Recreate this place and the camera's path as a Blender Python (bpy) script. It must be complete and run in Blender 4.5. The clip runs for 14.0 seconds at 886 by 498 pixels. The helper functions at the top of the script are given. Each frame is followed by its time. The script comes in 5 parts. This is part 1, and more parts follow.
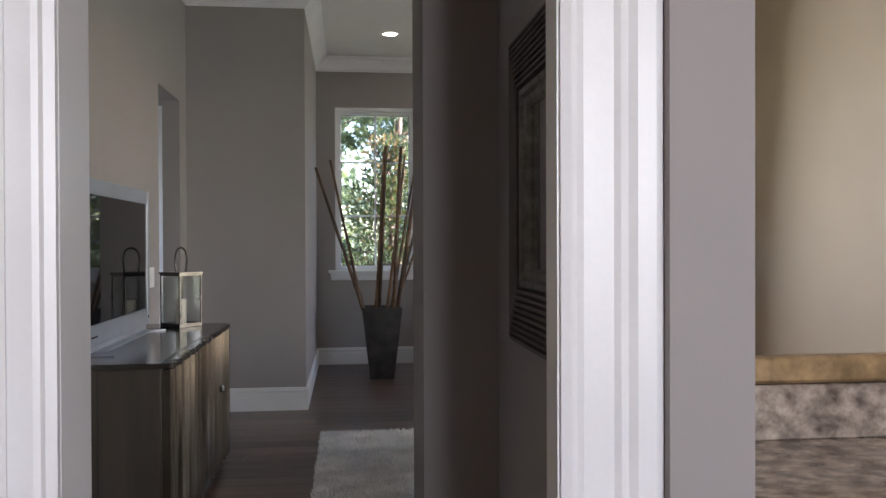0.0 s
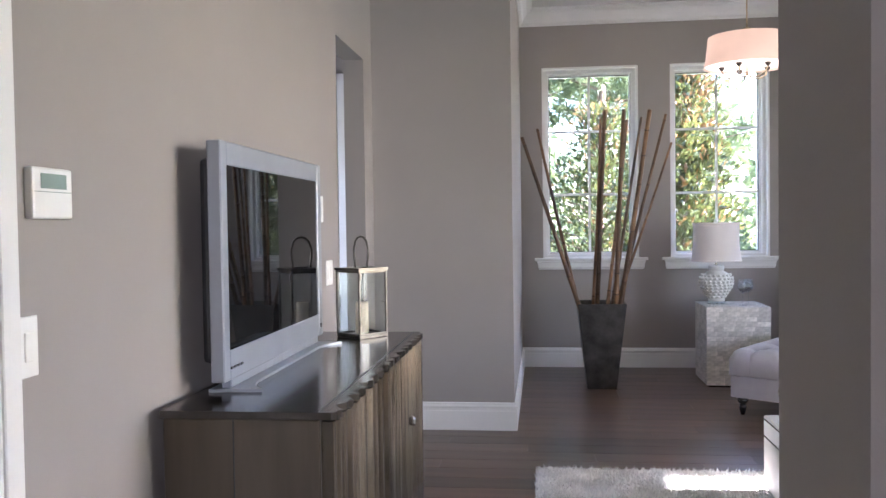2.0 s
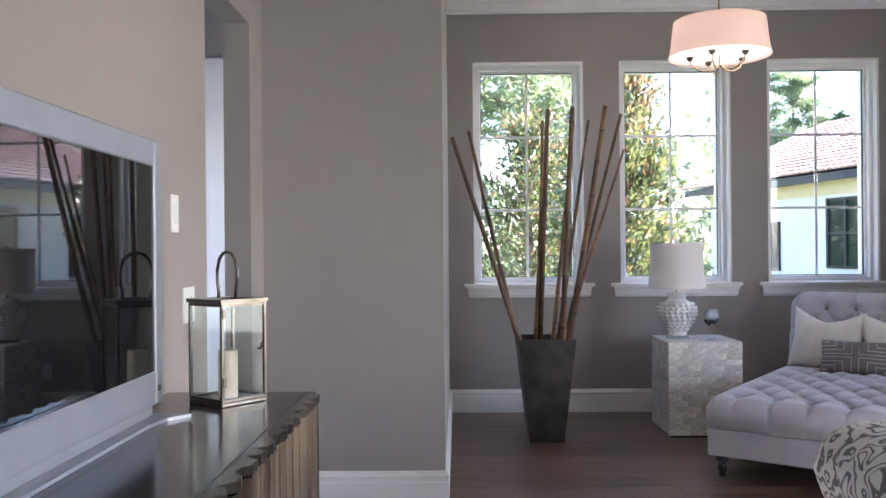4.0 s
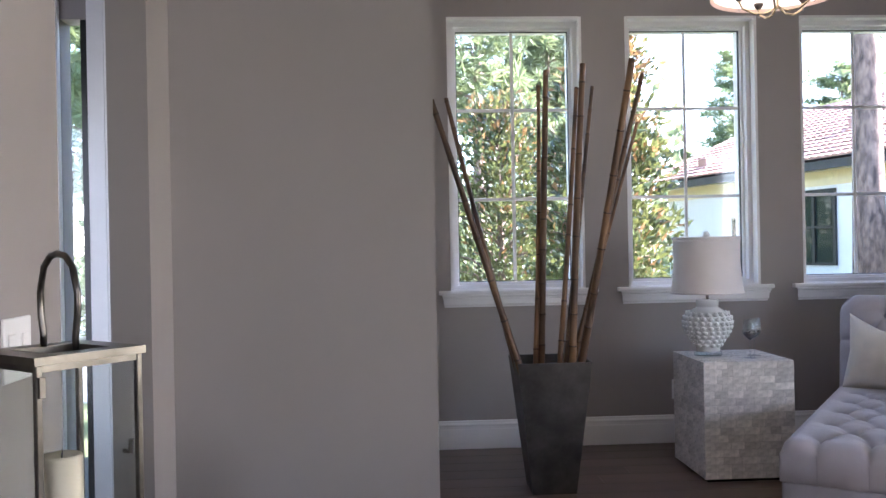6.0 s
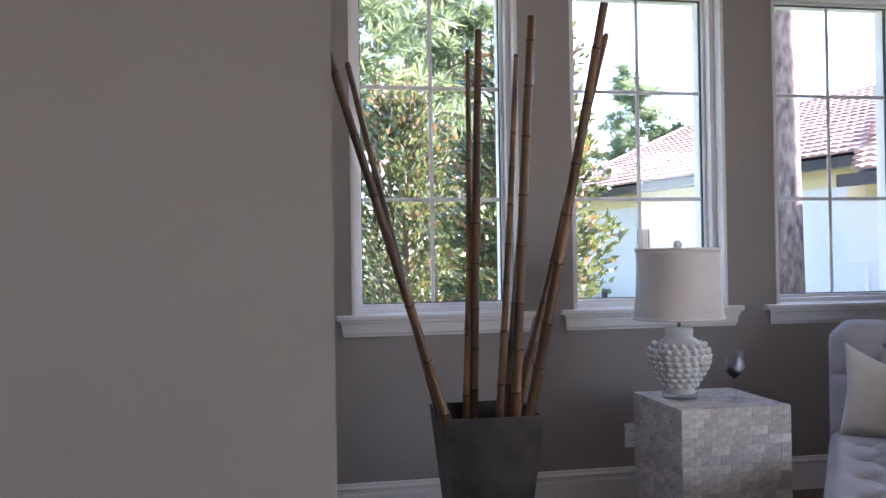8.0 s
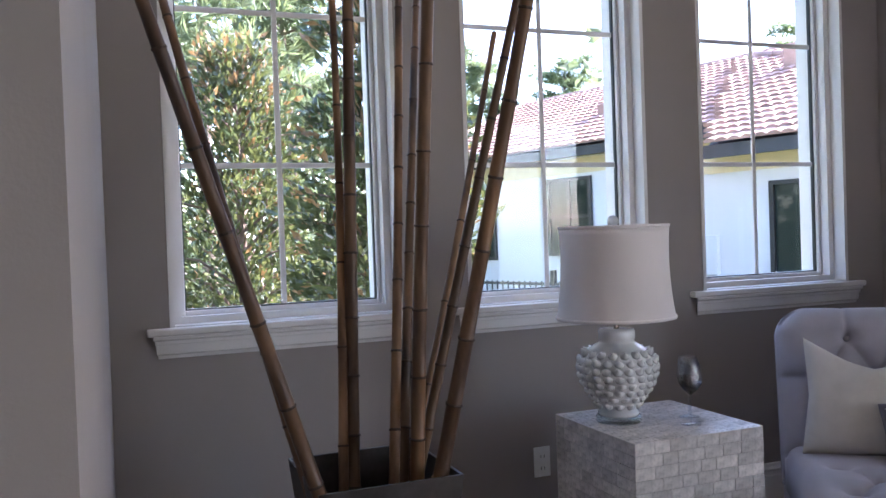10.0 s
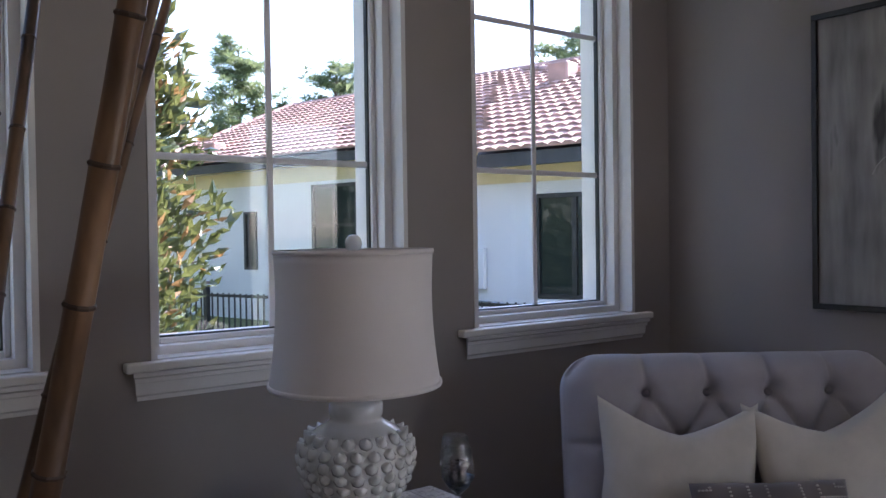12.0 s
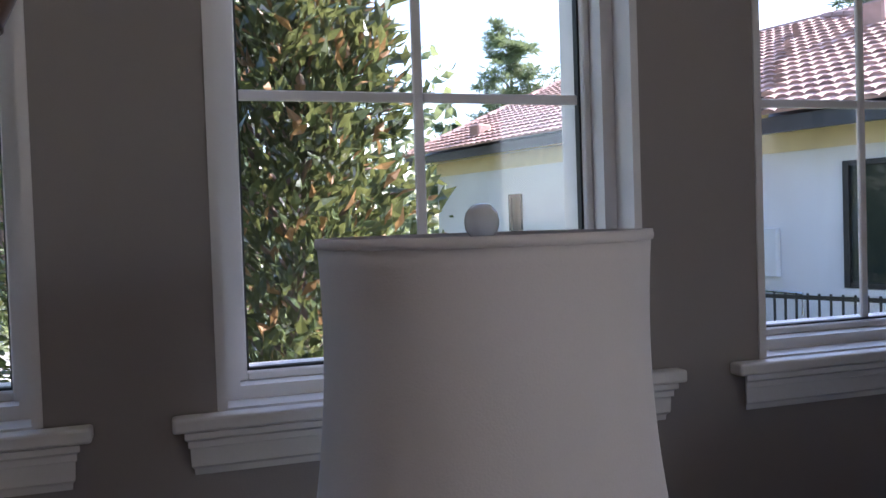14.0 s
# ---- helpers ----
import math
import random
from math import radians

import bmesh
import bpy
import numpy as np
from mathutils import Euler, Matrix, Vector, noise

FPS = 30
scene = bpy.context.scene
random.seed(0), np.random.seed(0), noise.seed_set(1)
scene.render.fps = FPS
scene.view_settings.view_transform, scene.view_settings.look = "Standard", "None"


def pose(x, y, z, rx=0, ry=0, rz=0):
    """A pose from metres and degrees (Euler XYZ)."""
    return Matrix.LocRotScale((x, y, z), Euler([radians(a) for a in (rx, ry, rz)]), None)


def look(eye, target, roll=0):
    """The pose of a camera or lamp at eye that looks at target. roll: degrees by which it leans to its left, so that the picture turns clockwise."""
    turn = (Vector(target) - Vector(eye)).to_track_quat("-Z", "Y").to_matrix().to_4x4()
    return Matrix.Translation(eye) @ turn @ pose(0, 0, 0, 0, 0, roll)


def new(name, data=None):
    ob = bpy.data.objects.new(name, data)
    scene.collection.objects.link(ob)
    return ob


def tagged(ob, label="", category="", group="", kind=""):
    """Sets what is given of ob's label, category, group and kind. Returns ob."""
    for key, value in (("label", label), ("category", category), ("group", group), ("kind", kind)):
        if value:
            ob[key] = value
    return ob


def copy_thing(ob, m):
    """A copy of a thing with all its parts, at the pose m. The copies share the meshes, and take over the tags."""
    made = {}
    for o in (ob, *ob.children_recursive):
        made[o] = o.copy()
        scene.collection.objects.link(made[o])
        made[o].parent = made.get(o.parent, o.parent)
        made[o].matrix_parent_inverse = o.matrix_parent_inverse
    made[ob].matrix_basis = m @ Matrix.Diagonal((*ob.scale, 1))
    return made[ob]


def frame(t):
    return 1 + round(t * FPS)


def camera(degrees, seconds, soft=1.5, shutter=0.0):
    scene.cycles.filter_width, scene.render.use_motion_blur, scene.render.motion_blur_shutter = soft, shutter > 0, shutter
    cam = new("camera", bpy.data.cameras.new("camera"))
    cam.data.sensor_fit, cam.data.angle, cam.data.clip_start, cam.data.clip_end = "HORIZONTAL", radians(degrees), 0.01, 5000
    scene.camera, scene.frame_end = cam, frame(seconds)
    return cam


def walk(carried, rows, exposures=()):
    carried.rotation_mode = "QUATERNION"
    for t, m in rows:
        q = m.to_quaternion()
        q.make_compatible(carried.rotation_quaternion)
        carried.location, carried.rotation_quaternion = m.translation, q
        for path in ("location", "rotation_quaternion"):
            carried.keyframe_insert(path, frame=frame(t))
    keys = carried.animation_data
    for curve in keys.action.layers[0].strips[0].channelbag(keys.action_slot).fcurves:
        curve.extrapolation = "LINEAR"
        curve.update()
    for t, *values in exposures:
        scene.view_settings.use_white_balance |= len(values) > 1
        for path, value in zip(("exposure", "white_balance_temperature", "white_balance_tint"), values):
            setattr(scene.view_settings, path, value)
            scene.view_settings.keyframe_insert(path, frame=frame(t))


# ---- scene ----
cam = camera(55.7, 14.0)
PATH = [
    (0, (1.195, 0.727, 1.363), (1.422, 2.714, 1.346), -0.2),
    (0.5, (1.175, 1.021, 1.372), (1.193, 3.021, 1.33), -0.6),
    (1, (1.139, 1.362, 1.363), (0.988, 3.354, 1.269), -0.9),
    (1.5, (1.103, 1.701, 1.369), (0.867, 3.685, 1.283), -0.8),
    (2, (1.046, 2.036, 1.384), (0.813, 4.021, 1.326), -0.8),
    (2.5, (1.021, 2.331, 1.34), (0.773, 4.314, 1.266), -1.1),
    (3, (1.019, 2.628, 1.354), (0.711, 4.603, 1.274), -1.0),
    (3.5, (0.952, 2.945, 1.345), (0.71, 4.93, 1.299), -0.6),
    (4, (0.931, 3.277, 1.336), (0.896, 5.276, 1.337), -0.5),
    (4.2, (0.938, 3.389, 1.34), (0.942, 5.389, 1.355), -0.4),
    (6.3, (0.701, 4.794, 1.325), (0.829, 6.79, 1.323), -0.7),
    (6.5, (0.693, 4.913, 1.317), (0.847, 6.907, 1.326), -0.3),
    (7, (0.669, 5.217, 1.339), (0.927, 7.2, 1.372), -0.4),
    (7.2, (0.698, 5.356, 1.336), (0.992, 7.334, 1.367), -0.4),
    (9.3, (0.793, 6.525, 1.35), (1.236, 8.475, 1.334), -2.2),
    (9.5, (0.788, 6.671, 1.358), (1.289, 8.607, 1.305), -1.9),
    (10, (0.891, 6.916, 1.358), (1.617, 8.779, 1.323), -2.0),
    (10.5, (0.968, 7.175, 1.357), (1.977, 8.902, 1.389), -2.0),
    (11, (1.071, 7.397, 1.382), (2.217, 9.035, 1.405), -2.0),
    (11.5, (1.3, 7.571, 1.375), (2.478, 9.187, 1.368), -1.7),
    (12, (1.491, 7.71, 1.4), (2.689, 9.31, 1.367), -0.8),
    (12.5, (1.645, 7.914, 1.367), (2.752, 9.579, 1.301), -1.3),
    (13, (1.822, 8.124, 1.389), (2.803, 9.862, 1.263), -1.5),
    (13.5, (2.028, 8.362, 1.412), (2.864, 10.174, 1.279), -1.3),
    (14, (2.193, 8.55, 1.381), (2.806, 10.452, 1.323), -1.9),
]
walk(cam, [(t, look(e, g, r)) for t, e, g, r in PATH],
     exposures=[(0.0, 2.9, 5900, 17), (1.0, 3.6, 5850, 19), (1.5, 3.95, 5780, 20), (4.0, 3.75, 5750, 21), (6.5, 3.45, 5800, 23), (9.5, 3.2, 5780, 24), (10.5, 3.15, 5750, 24), (11.0, 2.7, 5800, 24), (11.5, 2.5, 5850, 24), (14.0, 2.15, 5850, 24)])

# ---- world and sun ----
SUN_ELEV, SUN_AZ = radians(35), radians(2)   # azimuth measured from +x towards +y
sky_world = bpy.data.worlds.new("sky")
scene.world = sky_world
sky_world.use_nodes = True
wn = sky_world.node_tree
sky = wn.nodes.new("ShaderNodeTexSky")
sky.sky_type = "NISHITA"
sky.sun_disc = False
sky.sun_elevation = SUN_ELEV
sky.sun_rotation = radians(90) - SUN_AZ
wn.links.new(sky.outputs[0], wn.nodes["Background"].inputs[0])
wn.nodes["Background"].inputs[1].default_value = 0.15
sun_data = bpy.data.lights.new("sun", "SUN")
sun_data.energy, sun_data.angle, sun_data.color = 5.0, radians(0.5), (1.0, 0.94, 0.86)
sun = new("sun", sun_data)
sun.matrix_world = look((20 * math.cos(SUN_ELEV) * math.cos(SUN_AZ), 20 * math.cos(SUN_ELEV) * math.sin(SUN_AZ), 20 * math.sin(SUN_ELEV)), (0, 0, 0))


def area_lamp(name, eye, target, sx, sy, watts, colour):
    data = bpy.data.lights.new(name, "AREA")
    data.shape, data.size, data.size_y, data.energy, data.color = "RECTANGLE", sx, sy, watts, colour
    ob = new(name, data)
    ob.matrix_world = look(eye, target)
    return ob


# Added lamp in the unseen east opening, standing in for its sky light.
area_lamp("east_opening_fill", (5.45, 5.0, 1.45), (0, 5.0, 1.2), 2.2, 2.3, 2.8, (0.93, 0.96, 1.0))
# Added fill lamp, source unseen; brightens the door casings from behind.
area_lamp("bathroom_fill", (2.2, -1.74, 1.85), (1.1, 2.2, 1.3), 1.0, 1.2, 13, (1.0, 0.96, 0.92))

# ---- materials ----


def mat(name, colour, rough=0.6, metal=0.0, var=0.08, scale=6.0, fine=60.0, bump=0.05, stretch=(1, 1, 1), rand=0.0, island=0.0, spec=0.5, coat=0.0, colour2=None, transmission=0.0, sheen=0.0):
    m = bpy.data.materials.new(name)
    m.use_nodes = True
    t = m.node_tree
    N, L = t.nodes.new, t.links.new
    p = t.nodes["Principled BSDF"]
    p.inputs["Roughness"].default_value, p.inputs["Metallic"].default_value = rough, metal
    p.inputs["Specular IOR Level"].default_value = spec
    p.inputs["Coat Weight"].default_value = coat
    p.inputs["Coat Roughness"].default_value = 0.08
    p.inputs["Transmission Weight"].default_value = transmission
    p.inputs["Sheen Weight"].default_value = sheen
    tc = N("ShaderNodeTexCoord")
    mp = N("ShaderNodeMapping")
    mp.inputs["Scale"].default_value = stretch
    L(tc.outputs["Object"], mp.inputs["Vector"])
    big, small = N("ShaderNodeTexNoise"), N("ShaderNodeTexNoise")
    big.inputs["Scale"].default_value, small.inputs["Scale"].default_value = scale, fine
    big.inputs["Detail"].default_value, small.inputs["Detail"].default_value = 4, 3
    L(mp.outputs[0], big.inputs["Vector"])
    L(mp.outputs[0], small.inputs["Vector"])
    c2 = colour2 or tuple(min(1, c * (1 - 2.2 * var)) for c in colour)
    c1 = colour if colour2 else tuple(min(1, c * (1 + 1.0 * var)) for c in colour)
    ramp = N("ShaderNodeMix")
    ramp.data_type = "RGBA"
    ramp.inputs["A"].default_value, ramp.inputs["B"].default_value = (*c2, 1), (*c1, 1)
    rng = N("ShaderNodeMapRange")
    rng.inputs["From Min"].default_value, rng.inputs["From Max"].default_value = 0.32, 0.68
    L(big.outputs[0], rng.inputs["Value"])
    L(rng.outputs[0], ramp.inputs["Factor"])
    last = ramp.outputs["Result"]
    hs = N("ShaderNodeHueSaturation")
    add = N("ShaderNodeMath")
    add.operation = "MULTIPLY_ADD"
    L(small.outputs[0], add.inputs[0])
    add.inputs[1].default_value, add.inputs[2].default_value = var * 2.0, 1 - var
    value = add.outputs[0]
    if rand or island:
        info = N("ShaderNodeObjectInfo") if rand else N("ShaderNodeNewGeometry")
        r = N("ShaderNodeMath")
        r.operation = "MULTIPLY_ADD"
        L(info.outputs["Random" if rand else "Random Per Island"], r.inputs[0])
        k = rand or island
        r.inputs[1].default_value, r.inputs[2].default_value = 2 * k, 1 - k
        mul = N("ShaderNodeMath")
        mul.operation = "MULTIPLY"
        L(r.outputs[0], mul.inputs[0])
        L(value, mul.inputs[1])
        value = mul.outputs[0]
    L(value, hs.inputs["Value"])
    L(last, hs.inputs["Color"])
    L(hs.outputs[0], p.inputs["Base Color"])
    rr = N("ShaderNodeMath")
    rr.operation = "MULTIPLY_ADD"
    L(small.outputs[0], rr.inputs[0])
    rr.inputs[1].default_value, rr.inputs[2].default_value = rough * 0.3, rough * 0.85
    L(rr.outputs[0], p.inputs["Roughness"])
    if bump:
        b = N("ShaderNodeBump")
        b.inputs["Strength"].default_value, b.inputs["Distance"].default_value = bump, 0.01
        L(small.outputs[0], b.inputs["Height"])
        L(b.outputs[0], p.inputs["Normal"])
    return m


def clear_glass(name, tint=(0.98, 0.99, 0.985), rough=0.0, base=0.035):
    m = bpy.data.materials.new(name)
    m.use_nodes = True
    t = m.node_tree
    N, L = t.nodes.new, t.links.new
    out = t.nodes["Material Output"]
    t.nodes.remove(t.nodes["Principled BSDF"])
    tr, gl, lw, mx = N("ShaderNodeBsdfTransparent"), N("ShaderNodeBsdfGlossy"), N("ShaderNodeLayerWeight"), N("ShaderNodeMixShader")
    power, weight = N("ShaderNodeMath"), N("ShaderNodeMath")
    power.operation, weight.operation = "POWER", "MULTIPLY_ADD"
    lw.inputs["Blend"].default_value = 0.5
    power.inputs[1].default_value = 5.0
    weight.inputs[1].default_value, weight.inputs[2].default_value = 0.9, base
    L(lw.outputs["Facing"], power.inputs[0])
    L(power.outputs[0], weight.inputs[0])
    tr.inputs[0].default_value = (*tint, 1)
    gl.inputs["Roughness"].default_value = rough
    L(weight.outputs[0], mx.inputs[0])
    L(tr.outputs[0], mx.inputs[1])
    L(gl.outputs[0], mx.inputs[2])
    L(mx.outputs[0], out.inputs[0])
    return m


def leafy(m, colour, share=0.35):
    """Lets a share of the light pass through thin leaves."""
    t = m.node_tree
    tl, mx = t.nodes.new("ShaderNodeBsdfTranslucent"), t.nodes.new("ShaderNodeMixShader")
    tl.inputs["Color"].default_value = (*colour, 1)
    mx.inputs[0].default_value = share
    t.links.new(t.nodes["Principled BSDF"].outputs[0], mx.inputs[1])
    t.links.new(tl.outputs[0], mx.inputs[2])
    t.links.new(mx.outputs[0], t.nodes["Material Output"].inputs[0])
    return m


def glow(name, colour, strength, base=(0.8, 0.8, 0.8)):
    m = mat(name, base, 0.6, var=0.02)
    p = m.node_tree.nodes["Principled BSDF"]
    p.inputs["Emission Color"].default_value, p.inputs["Emission Strength"].default_value = (*colour, 1), strength
    return m


M_WALL = mat("greige_wall_paint", (0.318, 0.290, 0.276), 0.75, var=0.025, scale=1.3, fine=220, bump=0.06)
M_BATH = mat("beige_wall_paint", (0.52, 0.43, 0.31), 0.7, var=0.03, scale=1.3, fine=220, bump=0.06)
M_TRIM = mat("white_trim_paint", (0.78, 0.77, 0.76), 0.38, var=0.025, scale=3, fine=90, bump=0.03)
M_CEIL = mat("ceiling_paint", (0.68, 0.66, 0.645), 0.85, var=0.02, scale=1.5, fine=180, bump=0.08)
M_WOOD = mat("walnut_plank", (0.125, 0.076, 0.052), 0.30, var=0.14, scale=2.4, fine=14, bump=0.012, stretch=(0.4, 5, 5), rand=0.34, coat=0.12)
M_SUBFLOOR = mat("floor_joint", (0.03, 0.022, 0.018), 0.7)
M_GLASS = clear_glass("window_glass")
M_BLACKGASKET = mat("dark_gasket", (0.03, 0.035, 0.035), 0.5)
M_MIRROR = mat("mirror_silver", (0.85, 0.87, 0.86), 0.015, metal=1.0, var=0.0, bump=0)
M_DARKFRAME = mat("carved_dark_wood", (0.040, 0.030, 0.026), 0.5, var=0.3, scale=12, fine=80, bump=0.25, colour2=(0.085, 0.07, 0.06))
M_GREYFRAME = mat("weathered_silver_leaf", (0.20, 0.20, 0.18), 0.55, metal=0.3, var=0.35, scale=30, fine=140, bump=0.3, colour2=(0.09, 0.085, 0.07))

# ---- mesh helpers ----


def mesh_of(bm, name, smooth=False):
    me = bpy.data.meshes.new(name)
    bmesh.ops.recalc_face_normals(bm, faces=bm.faces)
    bm.to_mesh(me)
    bm.free()
    if smooth:
        me.polygons.foreach_set("use_smooth", [True] * len(me.polygons))
    return me


def part(name, bm, material, parent=None, label="", smooth=False, kind=""):
    me = bm if isinstance(bm, bpy.types.Mesh) else mesh_of(bm, name, smooth)
    if material and not me.materials:
        me.materials.append(material)
    ob = new(name, me)
    ob.parent = parent
    return tagged(ob, label=label, kind=kind)


def thing(name, label, category, m=None, group="", kind=""):
    ob = new(name)
    ob.empty_display_size = 0.1
    if m is not None:
        ob.matrix_world = m
    return tagged(ob, label, category, group, kind)


def box(bm, x0, x1, y0, y1, z0, z1, bevel=0.0, seg=1):
    v = [bm.verts.new((x, y, z)) for x in (x0, x1) for y in (y0, y1) for z in (z0, z1)]
    fs = [bm.faces.new([v[i] for i in q]) for q in ((0, 1, 3, 2), (4, 6, 7, 5), (0, 4, 5, 1), (2, 3, 7, 6), (0, 2, 6, 4), (1, 5, 7, 3))]
    if bevel:
        es = list({e for f in fs for e in f.edges})
        bmesh.ops.bevel(bm, geom=es, offset=bevel, segments=seg, profile=0.5, affect="EDGES")
    return v


def boxm(*a, bevel=0.0, seg=1):
    bm = bmesh.new()
    box(bm, *a, bevel=bevel, seg=seg)
    return bm


def lathe(profile, n=32, bm=None, closed=True, centre=(0, 0)):
    """A turned shape from (radius, z) pairs."""
    bm = bm or bmesh.new()
    rings = []
    for r, z in profile:
        if r < 1e-5:
            rings.append([bm.verts.new((centre[0], centre[1], z))])
        else:
            rings.append([bm.verts.new((centre[0] + r * math.cos(2 * math.pi * i / n), centre[1] + r * math.sin(2 * math.pi * i / n), z)) for i in range(n)])
    for a, b in zip(rings, rings[1:]):
        for i in range(n):
            j = (i + 1) % n
            q = [a[i % len(a)], a[j % len(a)], b[j % len(b)], b[i % len(b)]]
            q = list(dict.fromkeys(q))
            if len(q) > 2:
                bm.faces.new(q)
    return bm


def tube(points, radii, n=8, bm=None, cap=True):
    """A round bar along points; radii is a number or one for each point."""
    bm = bm or bmesh.new()
    pts = [Vector(p) for p in points]
    rs = radii if isinstance(radii, (list, tuple)) else [radii] * len(pts)
    ref = Vector((0.13, 0.31, 0.94)).normalized()
    rings = []
    for i, p in enumerate(pts):
        d = (pts[min(i + 1, len(pts) - 1)] - pts[max(i - 1, 0)]).normalized()
        u = d.cross(ref)
        u = u.normalized() if u.length > 1e-3 else Vector((1, 0, 0))
        w = d.cross(u)
        rings.append([bm.verts.new(p + rs[i] * (math.cos(2 * math.pi * k / n) * u + math.sin(2 * math.pi * k / n) * w)) for k in range(n)])
    for a, b in zip(rings, rings[1:]):
        for k in range(n):
            bm.faces.new((a[k], a[(k + 1) % n], b[(k + 1) % n], b[k]))
    if cap:
        bm.faces.new(rings[0][::-1])
        bm.faces.new(rings[-1])
    return bm


def slab_with_holes(us, zs, holes, place, t0, t1):
    """A wall on a grid of u and z lines; cells in holes are left out. place(u, d, z) gives the point at depth d."""
    bm = bmesh.new()
    us, zs = sorted(set(us)), sorted(set(zs))
    solid = lambda i, j: 0 <= i < len(us) - 1 and 0 <= j < len(zs) - 1 and not any(
        a - 1e-6 <= us[i] and us[i + 1] <= b + 1e-6 and c - 1e-6 <= zs[j] and zs[j + 1] <= d + 1e-6 for a, b, c, d in holes)
    cache = {}

    def v(u, d, z):
        k = (round(u, 5), round(d, 5), round(z, 5))
        if k not in cache:
            cache[k] = bm.verts.new(place(u, d, z))
        return cache[k]
    for i in range(len(us) - 1):
        for j in range(len(zs) - 1):
            if not solid(i, j):
                continue
            a, b, c, d = us[i], us[i + 1], zs[j], zs[j + 1]
            for t in (t0, t1):
                bm.faces.new((v(a, t, c), v(b, t, c), v(b, t, d), v(a, t, d)))
            for di, dj, p, q in ((-1, 0, (a, c), (a, d)), (1, 0, (b, c), (b, d)), (0, -1, (a, c), (b, c)), (0, 1, (a, d), (b, d))):
                if not solid(i + di, j + dj):
                    bm.faces.new((v(p[0], t0, p[1]), v(q[0], t0, q[1]), v(q[0], t1, q[1]), v(p[0], t1, p[1])))
    return bm


def wall_y(name, y0, y1, x0, x1, z1, material, holes=(), z0=0.0):
    """A wall that runs along x, between the planes y0 and y1. holes: (x0, x1, z0, z1)."""
    us = [x0, x1] + [h[i] for h in holes for i in (0, 1)]
    zs = [z0, z1] + [h[i] for h in holes for i in (2, 3)]
    return part(name, slab_with_holes(us, zs, holes, lambda u, d, z: (u, d, z), y0, y1), material, kind="structure")


def wall_x(name, x0, x1, y0, y1, z1, material, holes=(), z0=0.0):
    us = [y0, y1] + [h[i] for h in holes for i in (0, 1)]
    zs = [z0, z1] + [h[i] for h in holes for i in (2, 3)]
    return part(name, slab_with_holes(us, zs, holes, lambda u, d, z: (d, u, z), x0, x1), material, kind="structure")


def moulding(name, path, profile, material, parent=None, label=""):
    """A mitred moulding along a plan path, whose room side is on the right; profile: (offset from the wall, z)."""
    bm = bmesh.new()
    pts = [Vector(p) for p in path]
    rows = []
    for i, p in enumerate(pts):
        d0 = (p - pts[i - 1]).normalized() if i else None
        d1 = (pts[i + 1] - p).normalized() if i < len(pts) - 1 else None
        n0 = Vector((d0.y, -d0.x)) if d0 else None
        n1 = Vector((d1.y, -d1.x)) if d1 else None
        n = n1 if n0 is None else n0 if n1 is None else (n0 + n1) / max(0.2, 1 + n0.dot(n1))
        rows.append([bm.verts.new((p.x + n.x * o, p.y + n.y * o, z)) for o, z in profile])
    for a, b in zip(rows, rows[1:]):
        for k in range(len(profile) - 1):
            bm.faces.new((a[k], b[k], b[k + 1], a[k + 1]))
    for r in (rows[0], rows[-1]):
        bm.faces.new(r)
    return part(name, bm, material, parent, label, kind="structure" if parent is None else "")


BASE_PROFILE = [(0.0, 0.0), (0.018, 0.0), (0.018, 0.128), (0.015, 0.134), (0.015, 0.150), (0.021, 0.156), (0.021, 0.163), (0.013, 0.172), (0.010, 0.183), (0.0, 0.187)]

# ---- the shell ----
XL, YN, XN, YW, XP, XR, ZC = -0.083, 7.635, 0.857, 10.15, 4.606, 5.40, 3.415
WIN_X = (1.066, 2.262, 3.462)
WIN_W, WIN_Z0, WIN_Z1 = 0.898, 1.05, 2.862
DY0, DY1 = 2.045, 2.110            # the wall with the cased opening
part("floor", boxm(-1.75, 5.5, -1.9, 10.3, -0.12, -0.012), M_SUBFLOOR, kind="structure")
wall_x("wall_west", XL - 0.13, XL, 2.13, YN, ZC, M_WALL, [(6.645, 7.375, 0.0, 2.455)])
wall_y("wall_niche_front", YN, YN + 0.14, XL - 0.16, XN, ZC, M_WALL)
wall_x("wall_niche_side", XN - 0.14, XN, YN + 0.14, YW, ZC, M_WALL)
wall_y("wall_north", YW, YW + 0.26, XN - 0.14, XP + 0.14, ZC, M_WALL, [(x, x + WIN_W, WIN_Z0, WIN_Z1) for x in WIN_X])
wall_x("wall_alcove_east", XP, XP + 0.14, YN, YW, ZC, M_WALL)
wall_y("wall_east_return", YN, YN + 0.14, XP + 0.14, XR + 0.16, ZC, M_WALL)
wall_x("wall_east", XR, XR + 0.16, 3.345, YN, ZC, M_WALL, [(3.75, 6.05, 0.35, 2.7), (6.24, 6.73, 0.3, 2.72)])
wall_y("wall_south", 2.99, 3.345, 1.400, XR + 0.16, ZC, M_WALL)
wall_x("wall_mirror", 1.606, 1.716, DY1, 2.99, ZC, M_WALL)
wall_y("wall_door", DY0, DY1, 1.549, 1.700, ZC, M_WALL)
wall_y("wall_door_left", 1.99, 2.13, -1.2, 0.770, ZC, M_WALL)
part("lintel", boxm(0.770, 1.549, 1.99, 2.11, 2.45, ZC), M_WALL, kind="structure")
